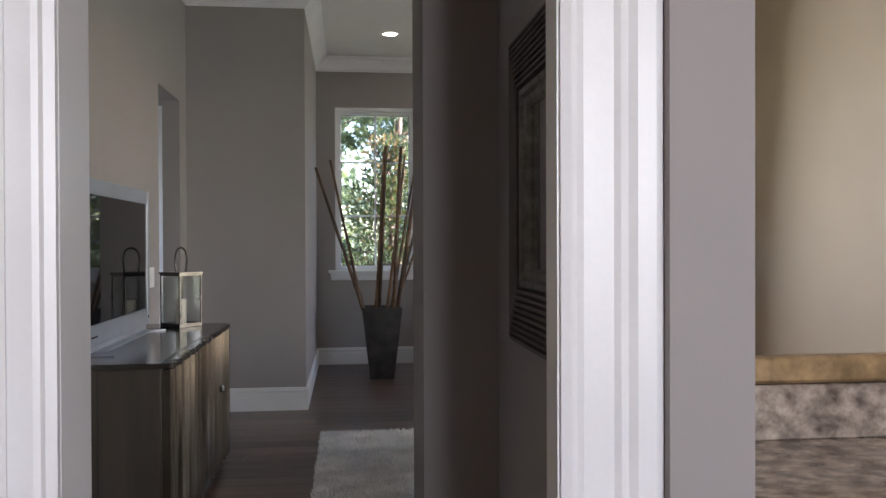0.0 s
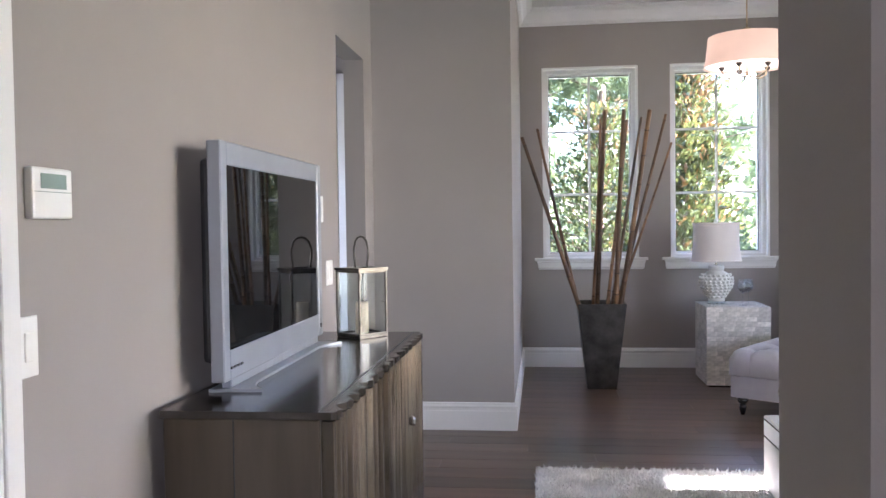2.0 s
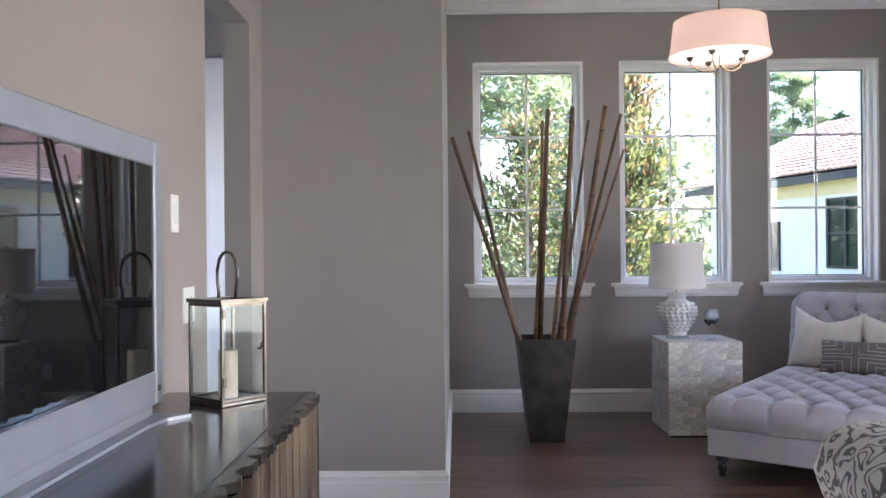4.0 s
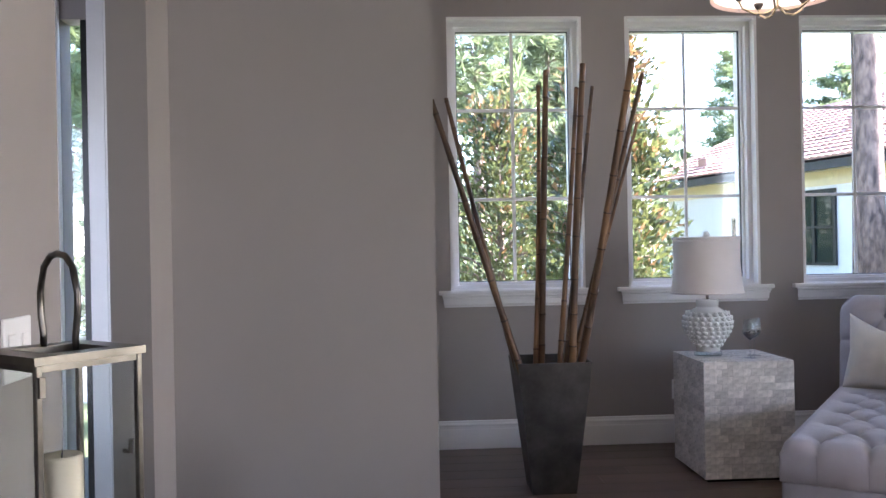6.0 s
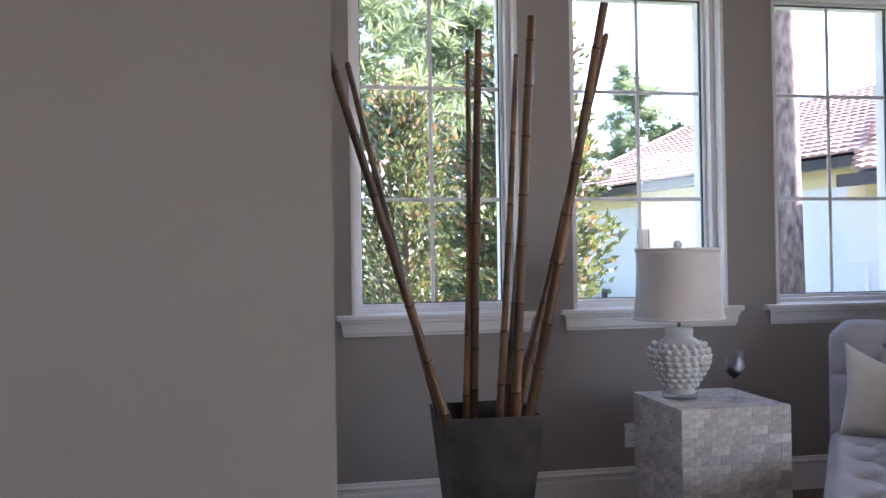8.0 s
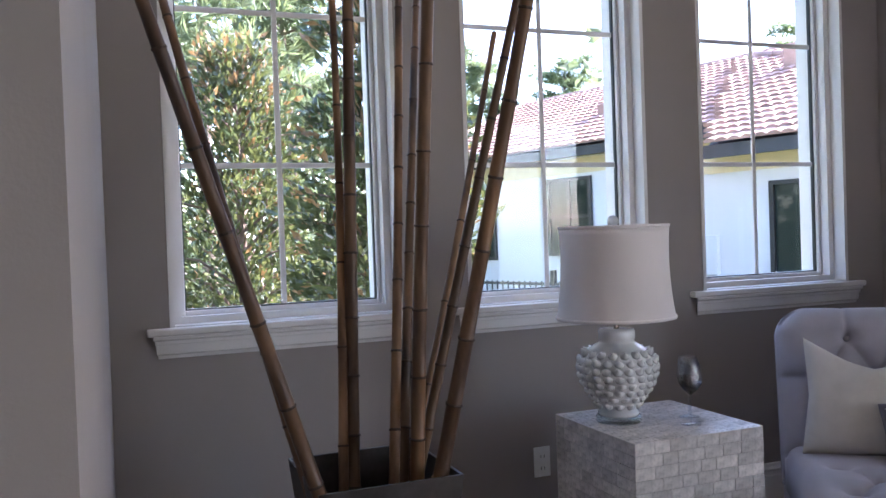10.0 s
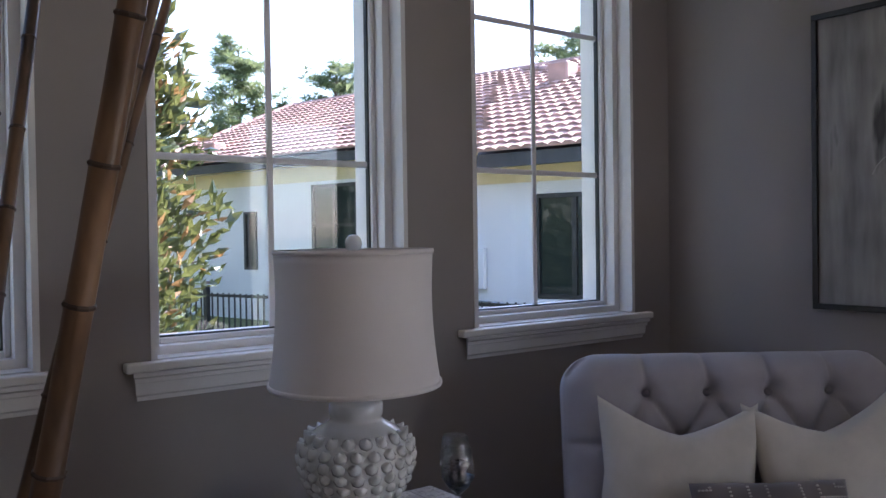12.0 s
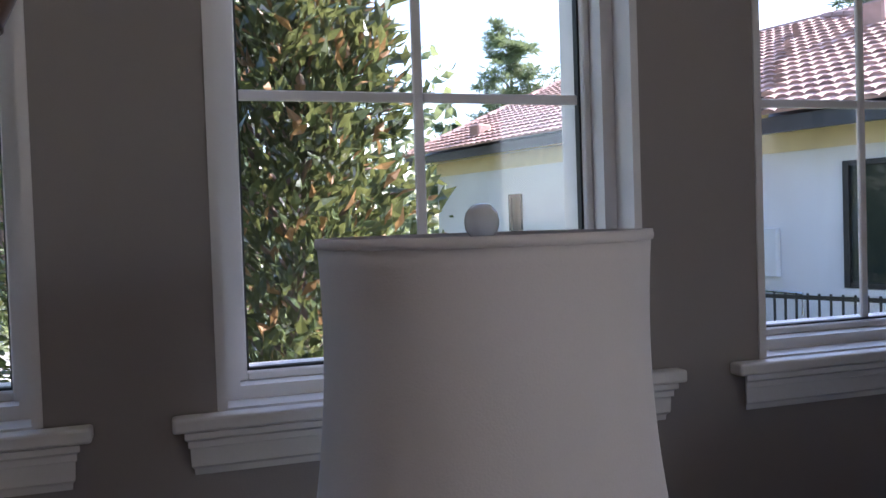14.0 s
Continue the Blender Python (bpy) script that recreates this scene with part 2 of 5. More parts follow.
wall_y("wall_pier", 2.0, 2.1095, 1.7005, 1.842, ZC, M_WALL)
wall_x("wall_pier_side", 1.7165, 1.842, 2.1095, 2.392, ZC, M_WALL)
wall_y("wall_vanity", 2.392, 2.53, 1.7165, 4.0, ZC, M_BATH)
wall_x("wall_bath_east", 4.0, 4.14, -1.8, 2.53, ZC, M_BATH)
wall_y("wall_bath_south", -1.94, -1.8, -1.34, 4.14, ZC, M_BATH, [(1.7, 2.7, 1.2, 2.5)])
wall_x("wall_bath_west", -1.34, -1.2, -1.8, 2.13, ZC, M_BATH)
part("ceiling", boxm(-3.4, 5.7, -1.94, 10.37, ZC, ZC + 0.15), M_CEIL, kind="structure")

base_path = [(XL, 7.38), (XL, YN), (XN, YN), (XN, YW), (XP, YW), (XP, YN), (XR, YN), (XR, 3.345), (1.400, 3.345), (1.400, 2.99), (1.606, 2.99), (1.606, 2.16)]
moulding("baseboard", base_path, BASE_PROFILE, M_TRIM)
moulding("baseboard_west", [(XL, 3.718), (XL, 6.64)], BASE_PROFILE, M_TRIM)
crown = [(0.0, ZC - 0.155), (0.012, ZC - 0.155), (0.014, ZC - 0.135), (0.03, ZC - 0.125), (0.045, ZC - 0.085), (0.075, ZC - 0.05), (0.105, ZC - 0.035), (0.108, ZC - 0.02), (0.125, ZC - 0.015), (0.125, ZC - 0.001), (0.0, ZC - 0.001)]
moulding("crown_moulding", [(XL, 2.14), (XL, YN), (XN, YN), (XN, YW), (XP, YW), (XP, YN), (XR, YN), (XR, 3.345), (1.400, 3.345)], crown, M_TRIM)


def window(name, x0, x1, y_in, y_out, z0, z1, sill=True):
    """A fixed six-light window in a wall along x, with a moulded stool and apron."""
    w = thing(name, "white framed six-light window with a moulded sill", "window", kind="structure")
    t = 0.016
    bm = bmesh.new()
    ya, yb = y_in - 0.004, y_out
    box(bm, x0 - 0.002, x0 + t, ya, yb, z0, z1)
    box(bm, x1 - t, x1 + 0.002, ya, yb, z0, z1)
    box(bm, x0 + t, x1 - t, ya, yb, z1 - t, z1 + 0.002)
    part("jamb", bm, M_TRIM, w)
    bm = bmesh.new()
    s, ys = 0.030, y_in + 0.070
    for a, b, c, d in ((x0 + t, x0 + t + s, z0, z1 - t), (x1 - t - s, x1 - t, z0, z1 - t), (x0 + t + s, x1 - t - s, z1 - t - s, z1 - t), (x0 + t + s, x1 - t - s, z0, z0 + s)):
        box(bm, a, b, ys, yb, c, d)
    part("stop", bm, M_TRIM, w)
    gx0, gx1, gz0, gz1 = x0 + t + s, x1 - t - s, z0 + s, z1 - t - s
    bm = bmesh.new()
    s2, yf = 0.018, y_in + 0.120
    for a, b, c, d in ((gx0, gx0 + s2, gz0, gz1), (gx1 - s2, gx1, gz0, gz1), (gx0 + s2, gx1 - s2, gz1 - s2, gz1), (gx0 + s2, gx1 - s2, gz0, gz0 + s2)):
        box(bm, a, b, yf, yb - 0.02, c, d, bevel=0.003)
    part("sash", bm, M_TRIM, w)
    g = 0.005
    bm = bmesh.new()
    for a, b, c, d in ((gx0 + s2, gx0 + s2 + g, gz0 + s2, gz1 - s2), (gx1 - s2 - g, gx1 - s2, gz0 + s2, gz1 - s2), (gx0 + s2, gx1 - s2, gz0 + s2, gz0 + s2 + g), (gx0 + s2, gx1 - s2, gz1 - s2 - g, gz1 - s2)):
        box(bm, a, b, y_in + 0.138, y_in + 0.158, c, d)
    part("gasket", bm, M_BLACKGASKET, w, "thin dark rubber gasket")
    pane = part("pane", boxm(gx0 + s2 - 0.004, gx1 - s2 + 0.004, y_in + 0.157, y_in + 0.163, gz0 + s2 - 0.004, gz1 - s2 + 0.004), M_GLASS, w, "clear glass pane")
    pane.visible_shadow = False
    m = 0.011
    xm = (x0 + x1) / 2
    part("muntin", boxm(xm - m, xm + m, y_in + 0.144, y_in + 0.156, gz0 + s2, gz1 - s2, bevel=0.003), M_TRIM, w)
    for k in (1, 2):
        zm = z0 + 0.607 * k
        for a, b in ((gx0 + s2, xm - m), (xm + m, gx1 - s2)):
            part("muntin", boxm(a, b, y_in + 0.145, y_in + 0.155, zm - m, zm + m, bevel=0.003), M_TRIM, w)
    if sill:
        a, b = x0 - 0.083, x1 + 0.083
        bm = bmesh.new()
        box(bm, a, b, y_in - 0.042, y_in, z0 - 0.028, z0, bevel=0.006, seg=2)
        box(bm, x0 + 0.001, x1 - 0.001, y_in - 0.002, y_out + 0.01, z0 - 0.02, z0 + 0.004)
        part("stool", bm, M_TRIM, w)
        prof = [(0.0, z0 - 0.029), (0.036, z0 - 0.029), (0.036, z0 - 0.040), (0.026, z0 - 0.046), (0.026, z0 - 0.058), (0.020, z0 - 0.060), (0.018, z0 - 0.094), (0.010, z0 - 0.100), (0.008, z0 - 0.112), (0.0, z0 - 0.112)]
        c, d = a + 0.022, b - 0.022
        bm = bmesh.new()
        rows = [[bm.verts.new((u + sg * o, y_in - o, z)) for o, z in prof] for u, sg in ((c + 0.02, -0.6), (d - 0.02, 0.6))]
        for k in range(len(prof) - 1):
            bm.faces.new((rows[0][k], rows[1][k], rows[1][k + 1], rows[0][k + 1]))
        bm.faces.new(rows[0])
        bm.faces.new(rows[1])
        part("apron", bm, M_TRIM, w)
    return w


for k, x in enumerate(WIN_X):
    window("window_%d" % (k + 1), x, x + WIN_W, YW, YW + 0.26, WIN_Z0, WIN_Z1)

# cased opening at the start: jambs and fluted casings
def casing_bm(x0, x1, y, z1, flip=1):
    bm = bmesh.new()
    w = x1 - x0
    prof = [(0, 0), (0, 0.012), (0.10, 0.018), (0.16, 0.012), (0.22, 0.016), (0.52, 0.016), (0.58, 0.022), (0.66, 0.018), (0.74, 0.026), (0.92, 0.028), (1.0, 0.022), (1.0, 0)]
    if flip < 0:
        prof = [(1 - a, b) for a, b in prof][::-1]
    rows = [[bm.verts.new((x0 + a * w, y - b, z)) for a, b in prof] for z in (0.0, z1)]
    for k in range(len(prof) - 1):
        bm.faces.new((rows[0][k], rows[0][k + 1], rows[1][k + 1], rows[1][k]))
    bm.faces.new(rows[1])
    return bm


part("door_casing_right", casing_bm(1.533, 1.699, DY0, 2.55), M_TRIM, kind="structure")
part("door_jamb_right", boxm(1.529, 1.549, DY0 - 0.004, DY1 + 0.004, 0, 2.45), M_TRIM, kind="structure")
bm = bmesh.new()
box(bm, 0.771, 0.784, 1.986, 2.134, 0, 2.45, bevel=0.003)
part("door_jamb_left", bm, M_TRIM, kind="structure")
part("jamb_bead", tube([(0.714, 1.958, 0.0), (0.714, 1.958, 2.45)], 0.007, 8), M_TRIM, kind="structure")
part("door_casing_left", casing_bm(0.640, 0.784, 1.985, 2.55, -1), M_TRIM, kind="structure")
part("door_head", boxm(0.784, 1.529, 1.99, 2.11, 2.43, 2.449), M_TRIM, kind="structure")

# casing of a doorway in the west wall
bm = bmesh.new()
for a, b, d in ((3.46, 3.50, 0.014), (3.50, 3.64, 0.020), (3.64, 3.68, 0.026), (3.68, 3.714, 0.018)):
    box(bm, XL - 0.001, XL + d, a + 0.0005, b, 0, 2.52, bevel=0.003)
part("door_casing_west", bm, M_TRIM, kind="structure")
part("door_leaf_west", boxm(XL - 0.001, XL + 0.008, 2.56, 3.455, 0.01, 2.44), M_TRIM, kind="structure")

# the passage behind the opening in the west wall
wall_x("wall_passage_west", -1.75, -1.60, 5.2, 9.2, ZC, M_WALL, [(7.2, 8.2, 0.4, 2.3)])
wall_y("wall_passage_south", 5.2, 5.34, -1.60, XL - 0.16, ZC, M_WALL)

# ---- materials of the furniture ----
M_DRESS = mat("antiqued_pewter_leaf", (0.115, 0.092, 0.066), 0.36, metal=0.55, var=0.10, scale=5, fine=70, bump=0.01, stretch=(1, 1, 0.08), colour2=(0.055, 0.043, 0.032))
M_DOOR = mat("burnished_pewter_door", (0.40, 0.335, 0.255), 0.24, metal=0.95, var=0.10, scale=9, fine=60, bump=0.008, stretch=(1, 1, 0.06), colour2=(0.12, 0.095, 0.07))
M_DRESS_TOP = mat("polished_dark_top", (0.040, 0.033, 0.027), 0.16, metal=0.15, var=0.25, scale=4, fine=30, bump=0.015, coat=0.08, spec=0.4)
M_SILVER = mat("silver_painted_plastic", (0.30, 0.32, 0.36), 0.38, metal=0.35, var=0.03, fine=120, bump=0.01)
M_SCREEN = mat("glossy_black_screen", (0.006, 0.006, 0.007), 0.02, var=0.1, bump=0.0, spec=0.55)
M_BLACKPL = mat("black_plastic", (0.02, 0.02, 0.022), 0.4)
M_CHROME = mat("polished_nickel", (0.62, 0.60, 0.56), 0.14, metal=1.0, var=0.12, scale=20, fine=90, bump=0.01)
M_LGLASS = clear_glass("lantern_glass", (0.96, 0.975, 0.97))
M_WAX = mat("ivory_candle_wax", (0.78, 0.70, 0.55), 0.55, var=0.04, scale=12)
M_WHITEPL = mat("white_plastic", (0.80, 0.80, 0.79), 0.35, var=0.02, bump=0.0)
M_LCD = mat("grey_lcd", (0.25, 0.33, 0.30), 0.2)

# ---- dresser ----
DX0, DX1, DYA, DYB, DZ = -0.045, 0.465, 4.325, 6.10, 0.86
dresser = thing("dresser", "antiqued pewter dresser with rippled fluted doors and polished top", "dresser")
part("body", boxm(DX0, DX1 - 0.045, DYA + 0.004, DYB - 0.004, 0.06, DZ - 0.022, bevel=0.004), M_DRESS, dresser)
part("plinth", boxm(DX0 + 0.02, DX1 - 0.09, DYA + 0.03, DYB - 0.03, 0.0, 0.06), M_BLACKPL, dresser)


def ripple(v):
    """Depth of the door fronts along the dresser's length."""
    k = v / 0.118
    u = k * 1.08 + 0.16 * math.sin(2 * math.pi * k * 0.37 + 0.6)
    return 0.036 * (abs(math.sin(math.pi * u)) ** 0.85 - 0.6) + 0.005 * math.sin(2 * math.pi * k * 2.63 + 0.9)


def rippled_slab(y0, y1, z0, z1, back, front, amount, step=0.006):
    bm = bmesh.new()
    n = int((y1 - y0) / step)
    rows = []
    for i in range(n + 1):
        yy = y0 + (y1 - y0) * i / n
        xf = front + amount * ripple(yy - DYA)
        rows.append([bm.verts.new(p) for p in ((back, yy, z0), (xf, yy, z0), (xf, yy, z0 + 0.004), (xf, yy, z1 - 0.004), (xf, yy, z1), (back, yy, z1))])
    for a, b in zip(rows, rows[1:]):
        for k in range(6):
            bm.faces.new((a[k], b[k], b[(k + 1) % 6], a[(k + 1) % 6]))
    bm.faces.new(rows[0])
    bm.faces.new(rows[-1])
    return bm


part("top", rippled_slab(DYA, DYB, DZ - 0.022, DZ, DX0 - 0.006, DX1 - 0.006, 0.9), M_DRESS_TOP, dresser, "polished dark metallic top")
part("inlay", boxm(DX1 - 0.048, DX1 - 0.043, DYA + 0.002, DYB - 0.002, DZ - 0.004, DZ + 0.0012), M_BLACKPL, dresser)
for k in range(4):
    w = (DYB - DYA - 0.012) / 4
    a = DYA + 0.006 + k * w
    d = part("door", rippled_slab(a + 0.002, a + w - 0.002, 0.075, DZ - 0.028, DX1 - 0.043, DX1 - 0.012, 1.0, 0.004), M_DOOR, dresser, "rippled metallic door", smooth=False)
    if k == 3:
        part("handle", lathe([(0, 0.50), (0.006, 0.50), (0.012, 0.51), (0.012, 0.53), (0.006, 0.54), (0, 0.54)], 12, centre=(DX1 + 0.012, a + 0.014)), M_CHROME, d)
part("seam", boxm(0.165, 0.168, DYA + 0.001, DYA + 0.005, 0.07, DZ - 0.024), M_BLACKPL, dresser)

# ---- television ----
TY0, TY1, TZ0, TZ1, TX = 4.544, 5.732, 0.897, 1.658, 0.060
tv = thing("television", "silver-framed flat television with a black screen on the dresser", "television")
bm = bmesh.new()
bz = 0.054
box(bm, TX - 0.045, TX, TY0, TY0 + bz, TZ0, TZ1, bevel=0.004)
box(bm, TX - 0.045, TX, TY1 - bz, TY1, TZ0, TZ1, bevel=0.004)
box(bm, TX - 0.045, TX - 0.001, TY0 + bz, TY1 - bz, TZ1 - 0.075, TZ1, bevel=0.004)
box(bm, TX - 0.045, TX - 0.001, TY0 + bz, TY1 - bz, TZ0, TZ0 + 0.095, bevel=0.004)
part("bezel", bm, M_SILVER, tv)
part("screen", boxm(TX - 0.02, TX - 0.006, TY0 + bz - 0.002, TY1 - bz + 0.002, TZ0 + 0.094, TZ1 - 0.073), M_SCREEN, tv, "glossy black glass screen")
part("back_shell", boxm(TX - 0.095, TX - 0.043, TY0 + 0.05, TY1 - 0.05, TZ0 + 0.05, TZ1 - 0.05, bevel=0.02, seg=2), M_BLACKPL, tv)
for k in range(4):
    part("button", boxm(TX, TX + 0.004, TY0 + 0.05 + k * 0.030, TY0 + 0.068 + k * 0.030, TZ0 + 0.036, TZ0 + 0.044, bevel=0.001), M_BLACKPL, tv)
part("badge", lathe([(0, 0), (0.010, 0), (0.010, 0.003), (0, 0.003)], 16), M_BLACKPL, tv).matrix_local = pose(TX, TY1 - 0.035, TZ0 + 0.045, 0, 90, 0)
part("stand_column", boxm(TX - 0.04, TX - 0.005, TY0 + 0.07, TY1 - 0.07, DZ + 0.008, TZ0 + 0.01, bevel=0.004), M_SILVER, tv)
bm = bmesh.new()
plan = [(TX - 0.07, TY0 + 0.04), (TX + 0.10, TY0 + 0.055), (TX + 0.055, TY0 + 0.12), (TX + 0.035, TY0 + 0.2), (TX + 0.035, TY1 - 0.2), (TX + 0.055, TY1 - 0.12), (TX + 0.10, TY1 - 0.055), (TX - 0.07, TY1 - 0.04)]
lo = [bm.verts.new((*p, DZ + 0.0005)) for p in plan]
hi = [bm.verts.new((*p, DZ + 0.010)) for p in plan]
bm.faces.new(lo[::-1])
bm.faces.new(hi)
for k in range(len(plan)):
    j = (k + 1) % len(plan)
    bm.faces.new((lo[k], lo[j], hi[j], hi[k]))
part("foot", bm, M_SILVER, tv)

M_LANTERN = mat("aged_nickel", (0.13, 0.12, 0.105), 0.30, metal=1.0, var=0.15, scale=20, fine=90, bump=0.01)
# ---- lantern with candle ----
lantern = thing("lantern", "aged nickel and glass lantern with a handle on the dresser", "lantern", pose(0.199, 5.925, DZ, 0, 0, -38))
LS, LH = 0.086, 0.328
bm = bmesh.new()
box(bm, -LS, LS, -LS, LS, 0.0, 0.014, bevel=0.003)
part("base", bm, M_LANTERN, lantern)
for sx in (-1, 1):
    for sy in (-1, 1):
        part("post", boxm(min(sx * LS, sx * (LS - 0.010)), max(sx * LS, sx * (LS - 0.010)), min(sy * LS, sy * (LS - 0.010)), max(sy * LS, sy * (LS - 0.010)), 0.014, LH - 0.012, bevel=0.0015), M_LANTERN, lantern)
bm = bmesh.new()
o, i = LS + 0.004, 0.052
for a, b, c, d in ((-o, o, -o, -i), (-o, o, i, o), (-o, -i, -i, i), (i, o, -i, i)):
    box(bm, a, b, c, d, LH - 0.012, LH)
part("roof", bm, M_LANTERN, lantern)
for k in range(4):
    p = part("pane", boxm(-LS + 0.010, LS - 0.010, LS - 0.007, LS - 0.004, 0.016, LH - 0.014), M_LGLASS, lantern, "clear glass pane")
    p.matrix_local = pose(0, 0, 0, 0, 0, 90 * k)
    p.visible_shadow = False
    for z0 in (0.014, LH - 0.022):
        part("rail", boxm(-LS + 0.010, LS - 0.010, LS - 0.010, LS - 0.001, z0, z0 + 0.009), M_LANTERN, lantern).matrix_local = pose(0, 0, 0, 0, 0, 90 * k)
arch = [(-0.045, 0, LH), (-0.044, 0, LH + 0.02), (-0.050, 0, LH + 0.05), (-0.052, 0, LH + 0.085), (-0.040, 0, LH + 0.125), (-0.020, 0, LH + 0.142), (0, 0, LH + 0.146), (0.020, 0, LH + 0.142), (0.040, 0, LH + 0.125), (0.052, 0, LH + 0.085), (0.050, 0, LH + 0.05), (0.044, 0, LH + 0.02), (0.045, 0, LH)]
part("handle", tube(arch, 0.0055, 8), M_LANTERN, lantern, smooth=True)
part("latch", tube([(LS + 0.002, 0.05, 0.17), (LS + 0.018, 0.05, 0.17), (LS + 0.020, 0.05, 0.19)], 0.004, 6), M_LANTERN, lantern)
for z in (0.06, 0.27):
    part("hinge", boxm(LS - 0.002, LS + 0.005, -LS + 0.002, -LS + 0.012, z, z + 0.03, bevel=0.001), M_LANTERN, lantern)
candle = thing("pillar_candle", "ivory pillar candle inside the glass lantern", "candle", pose(0.199, 5.925, DZ + 0.0142))
part("wax", lathe([(0, 0), (0.029, 0), (0.031, 0.004), (0.031, 0.145), (0.028, 0.150), (0.018, 0.146), (0, 0.144)], 24), M_WAX, candle, smooth=True)
part("wick", tube([(0, 0, 0.144), (0.001, 0, 0.158)], 0.0012, 5), M_BLACKPL, candle)

# ---- wall fittings of the west wall ----
th = thing("thermostat", "white wall thermostat with a small grey display", "thermostat")
part("case", boxm(XL - 0.001, XL + 0.022, 3.762, 3.920, 1.41, 1.526, bevel=0.006, seg=2), M_WHITEPL, th)
part("display", boxm(XL + 0.021, XL + 0.0235, 3.792, 3.892, 1.478, 1.512), M_LCD, th, "grey display")
part("cover_seam", boxm(XL + 0.0212, XL + 0.0226, 3.768, 3.914, 1.470, 1.4715), M_LCD, th)


def switch_plate(y0, y1, z0, z1, rockers):
    s = thing("light_switch", "white wall switch plate with rocker", "light switch", group="light switches")
    part("plate", boxm(XL - 0.001, XL + 0.006, y0, y1, z0, z1, bevel=0.002), M_WHITEPL, s)
    w = (y1 - y0) / rockers
    for k in range(rockers):
        c = y0 + w * (k + 0.5)
        part("rocker", boxm(XL + 0.005, XL + 0.010, c - 0.016, c + 0.016, (z0 + z1) / 2 - 0.033, (z0 + z1) / 2 + 0.033, bevel=0.002), M_WHITEPL, s)


switch_plate(3.718, 3.792, 1.060, 1.195, 1)
switch_plate(6.345, 6.470, 1.07, 1.203, 2)
switch_plate(6.220, 6.295, 1.405, 1.54, 1)

# ---- carved mirror on the vestibule wall ----
mirror = thing("wall_mirror", "mirror in a ridged dark carved wooden frame", "mirror")
MY0, MY1, MZ0, MZ1, MX = 2.125, 2.703, 1.127, 1.835, 1.606
ridges = [(0.0, 0.0), (0.0, 0.020)]
for k in range(9):
    a = 0.004 + k * 0.0145
    ridges += [(a, 0.020 + 0.001 * k), (a + 0.004, 0.028 + 0.001 * k), (a + 0.009, 0.028 + 0.001 * k), (a + 0.0125, 0.020 + 0.001 * k)]
ridges += [(0.137, 0.034), (0.137, 0.0)]
inner = [(0.137, 0.0), (0.137, 0.030), (0.150, 0.030), (0.156, 0.022), (0.170, 0.020), (0.176, 0.012), (0.176, 0.0)]


def frame_bar(prof, side):
    """One mitred bar of the mirror's frame, on the wall x = MX; prof: (inwards, proud)."""
    corner = {"bottom": ((MY0, MZ0, 1, 1), (MY1, MZ0, -1, 1)), "top": ((MY0, MZ1, 1, -1), (MY1, MZ1, -1, -1)),
              "left": ((MY0, MZ0, 1, 1), (MY0, MZ1, 1, -1)), "right": ((MY1, MZ0, -1, 1), (MY1, MZ1, -1, -1))}[side]
    bm = bmesh.new()
    rows = [[bm.verts.new((MX - h, cy + sy * o, cz + sz * o)) for o, h in prof] for cy, cz, sy, sz in corner]
    for k in range(len(prof) - 1):
        bm.faces.new((rows[0][k], rows[1][k], rows[1][k + 1], rows[0][k + 1]))
    return bm


for side in ("bottom", "top", "left", "right"):
    part("frame_bar", frame_bar(ridges, side), M_DARKFRAME, mirror)
    part("inner_moulding", frame_bar(inner, side), M_GREYFRAME, mirror, "weathered silver inner moulding")
part("mirror_glass", boxm(MX - 0.008, MX - 0.004, MY0 + 0.17, MY1 - 0.17, MZ0 + 0.17, MZ1 - 0.17), M_MIRROR, mirror, "mirror glass")

# ---- materials of the alcove ----
M_VASE = mat("dark_zinc", (0.070, 0.064, 0.060), 0.42, metal=0.55, var=0.25, scale=7, fine=50, bump=0.04)
M_BAMBOO = mat("dry_bamboo", (0.25, 0.135, 0.062), 0.45, var=0.22, scale=9, fine=70, bump=0.05, stretch=(1, 1, 0.25), colour2=(0.045, 0.022, 0.012), rand=0.42)
M_NODE = mat("bamboo_node", (0.055, 0.03, 0.017), 0.6, var=0.2)
M_SHELL = mat("capiz_shell", (0.66, 0.62, 0.58), 0.28, var=0.12, scale=22, fine=90, bump=0.03, rand=0.21, coat=0.25)
M_GROUT = mat("pale_grout", (0.36, 0.33, 0.31), 0.8)
M_CERAMIC = mat("white_glazed_ceramic", (0.76, 0.76, 0.74), 0.10, var=0.03, scale=12, bump=0.0, coat=0.5)
M_LINEN = mat("white_linen_shade", (0.74, 0.70, 0.69), 0.85, var=0.03, scale=3, fine=400, bump=0.12, stretch=(1, 1, 1))
M_ACRYLIC = clear_glass("clear_acrylic", (0.90, 0.95, 0.95))
M_CRYSTAL = clear_glass("crystal", (0.93, 0.95, 0.97), base=0.09)
M_SMOKE = clear_glass("smoky_crystal", (0.22, 0.22, 0.28), base=0.08)
M_CHAISE = mat("pale_lavender_grey_linen", (0.375, 0.36, 0.40), 0.9, var=0.05, scale=6, fine=500, bump=0.15, sheen=0.3)
M_BUTTON = mat("covered_button", (0.31, 0.295, 0.33), 0.9, var=0.05, fine=300)
M_EBONY = mat("ebonised_wood", (0.012, 0.010, 0.010), 0.25, coat=0.3)
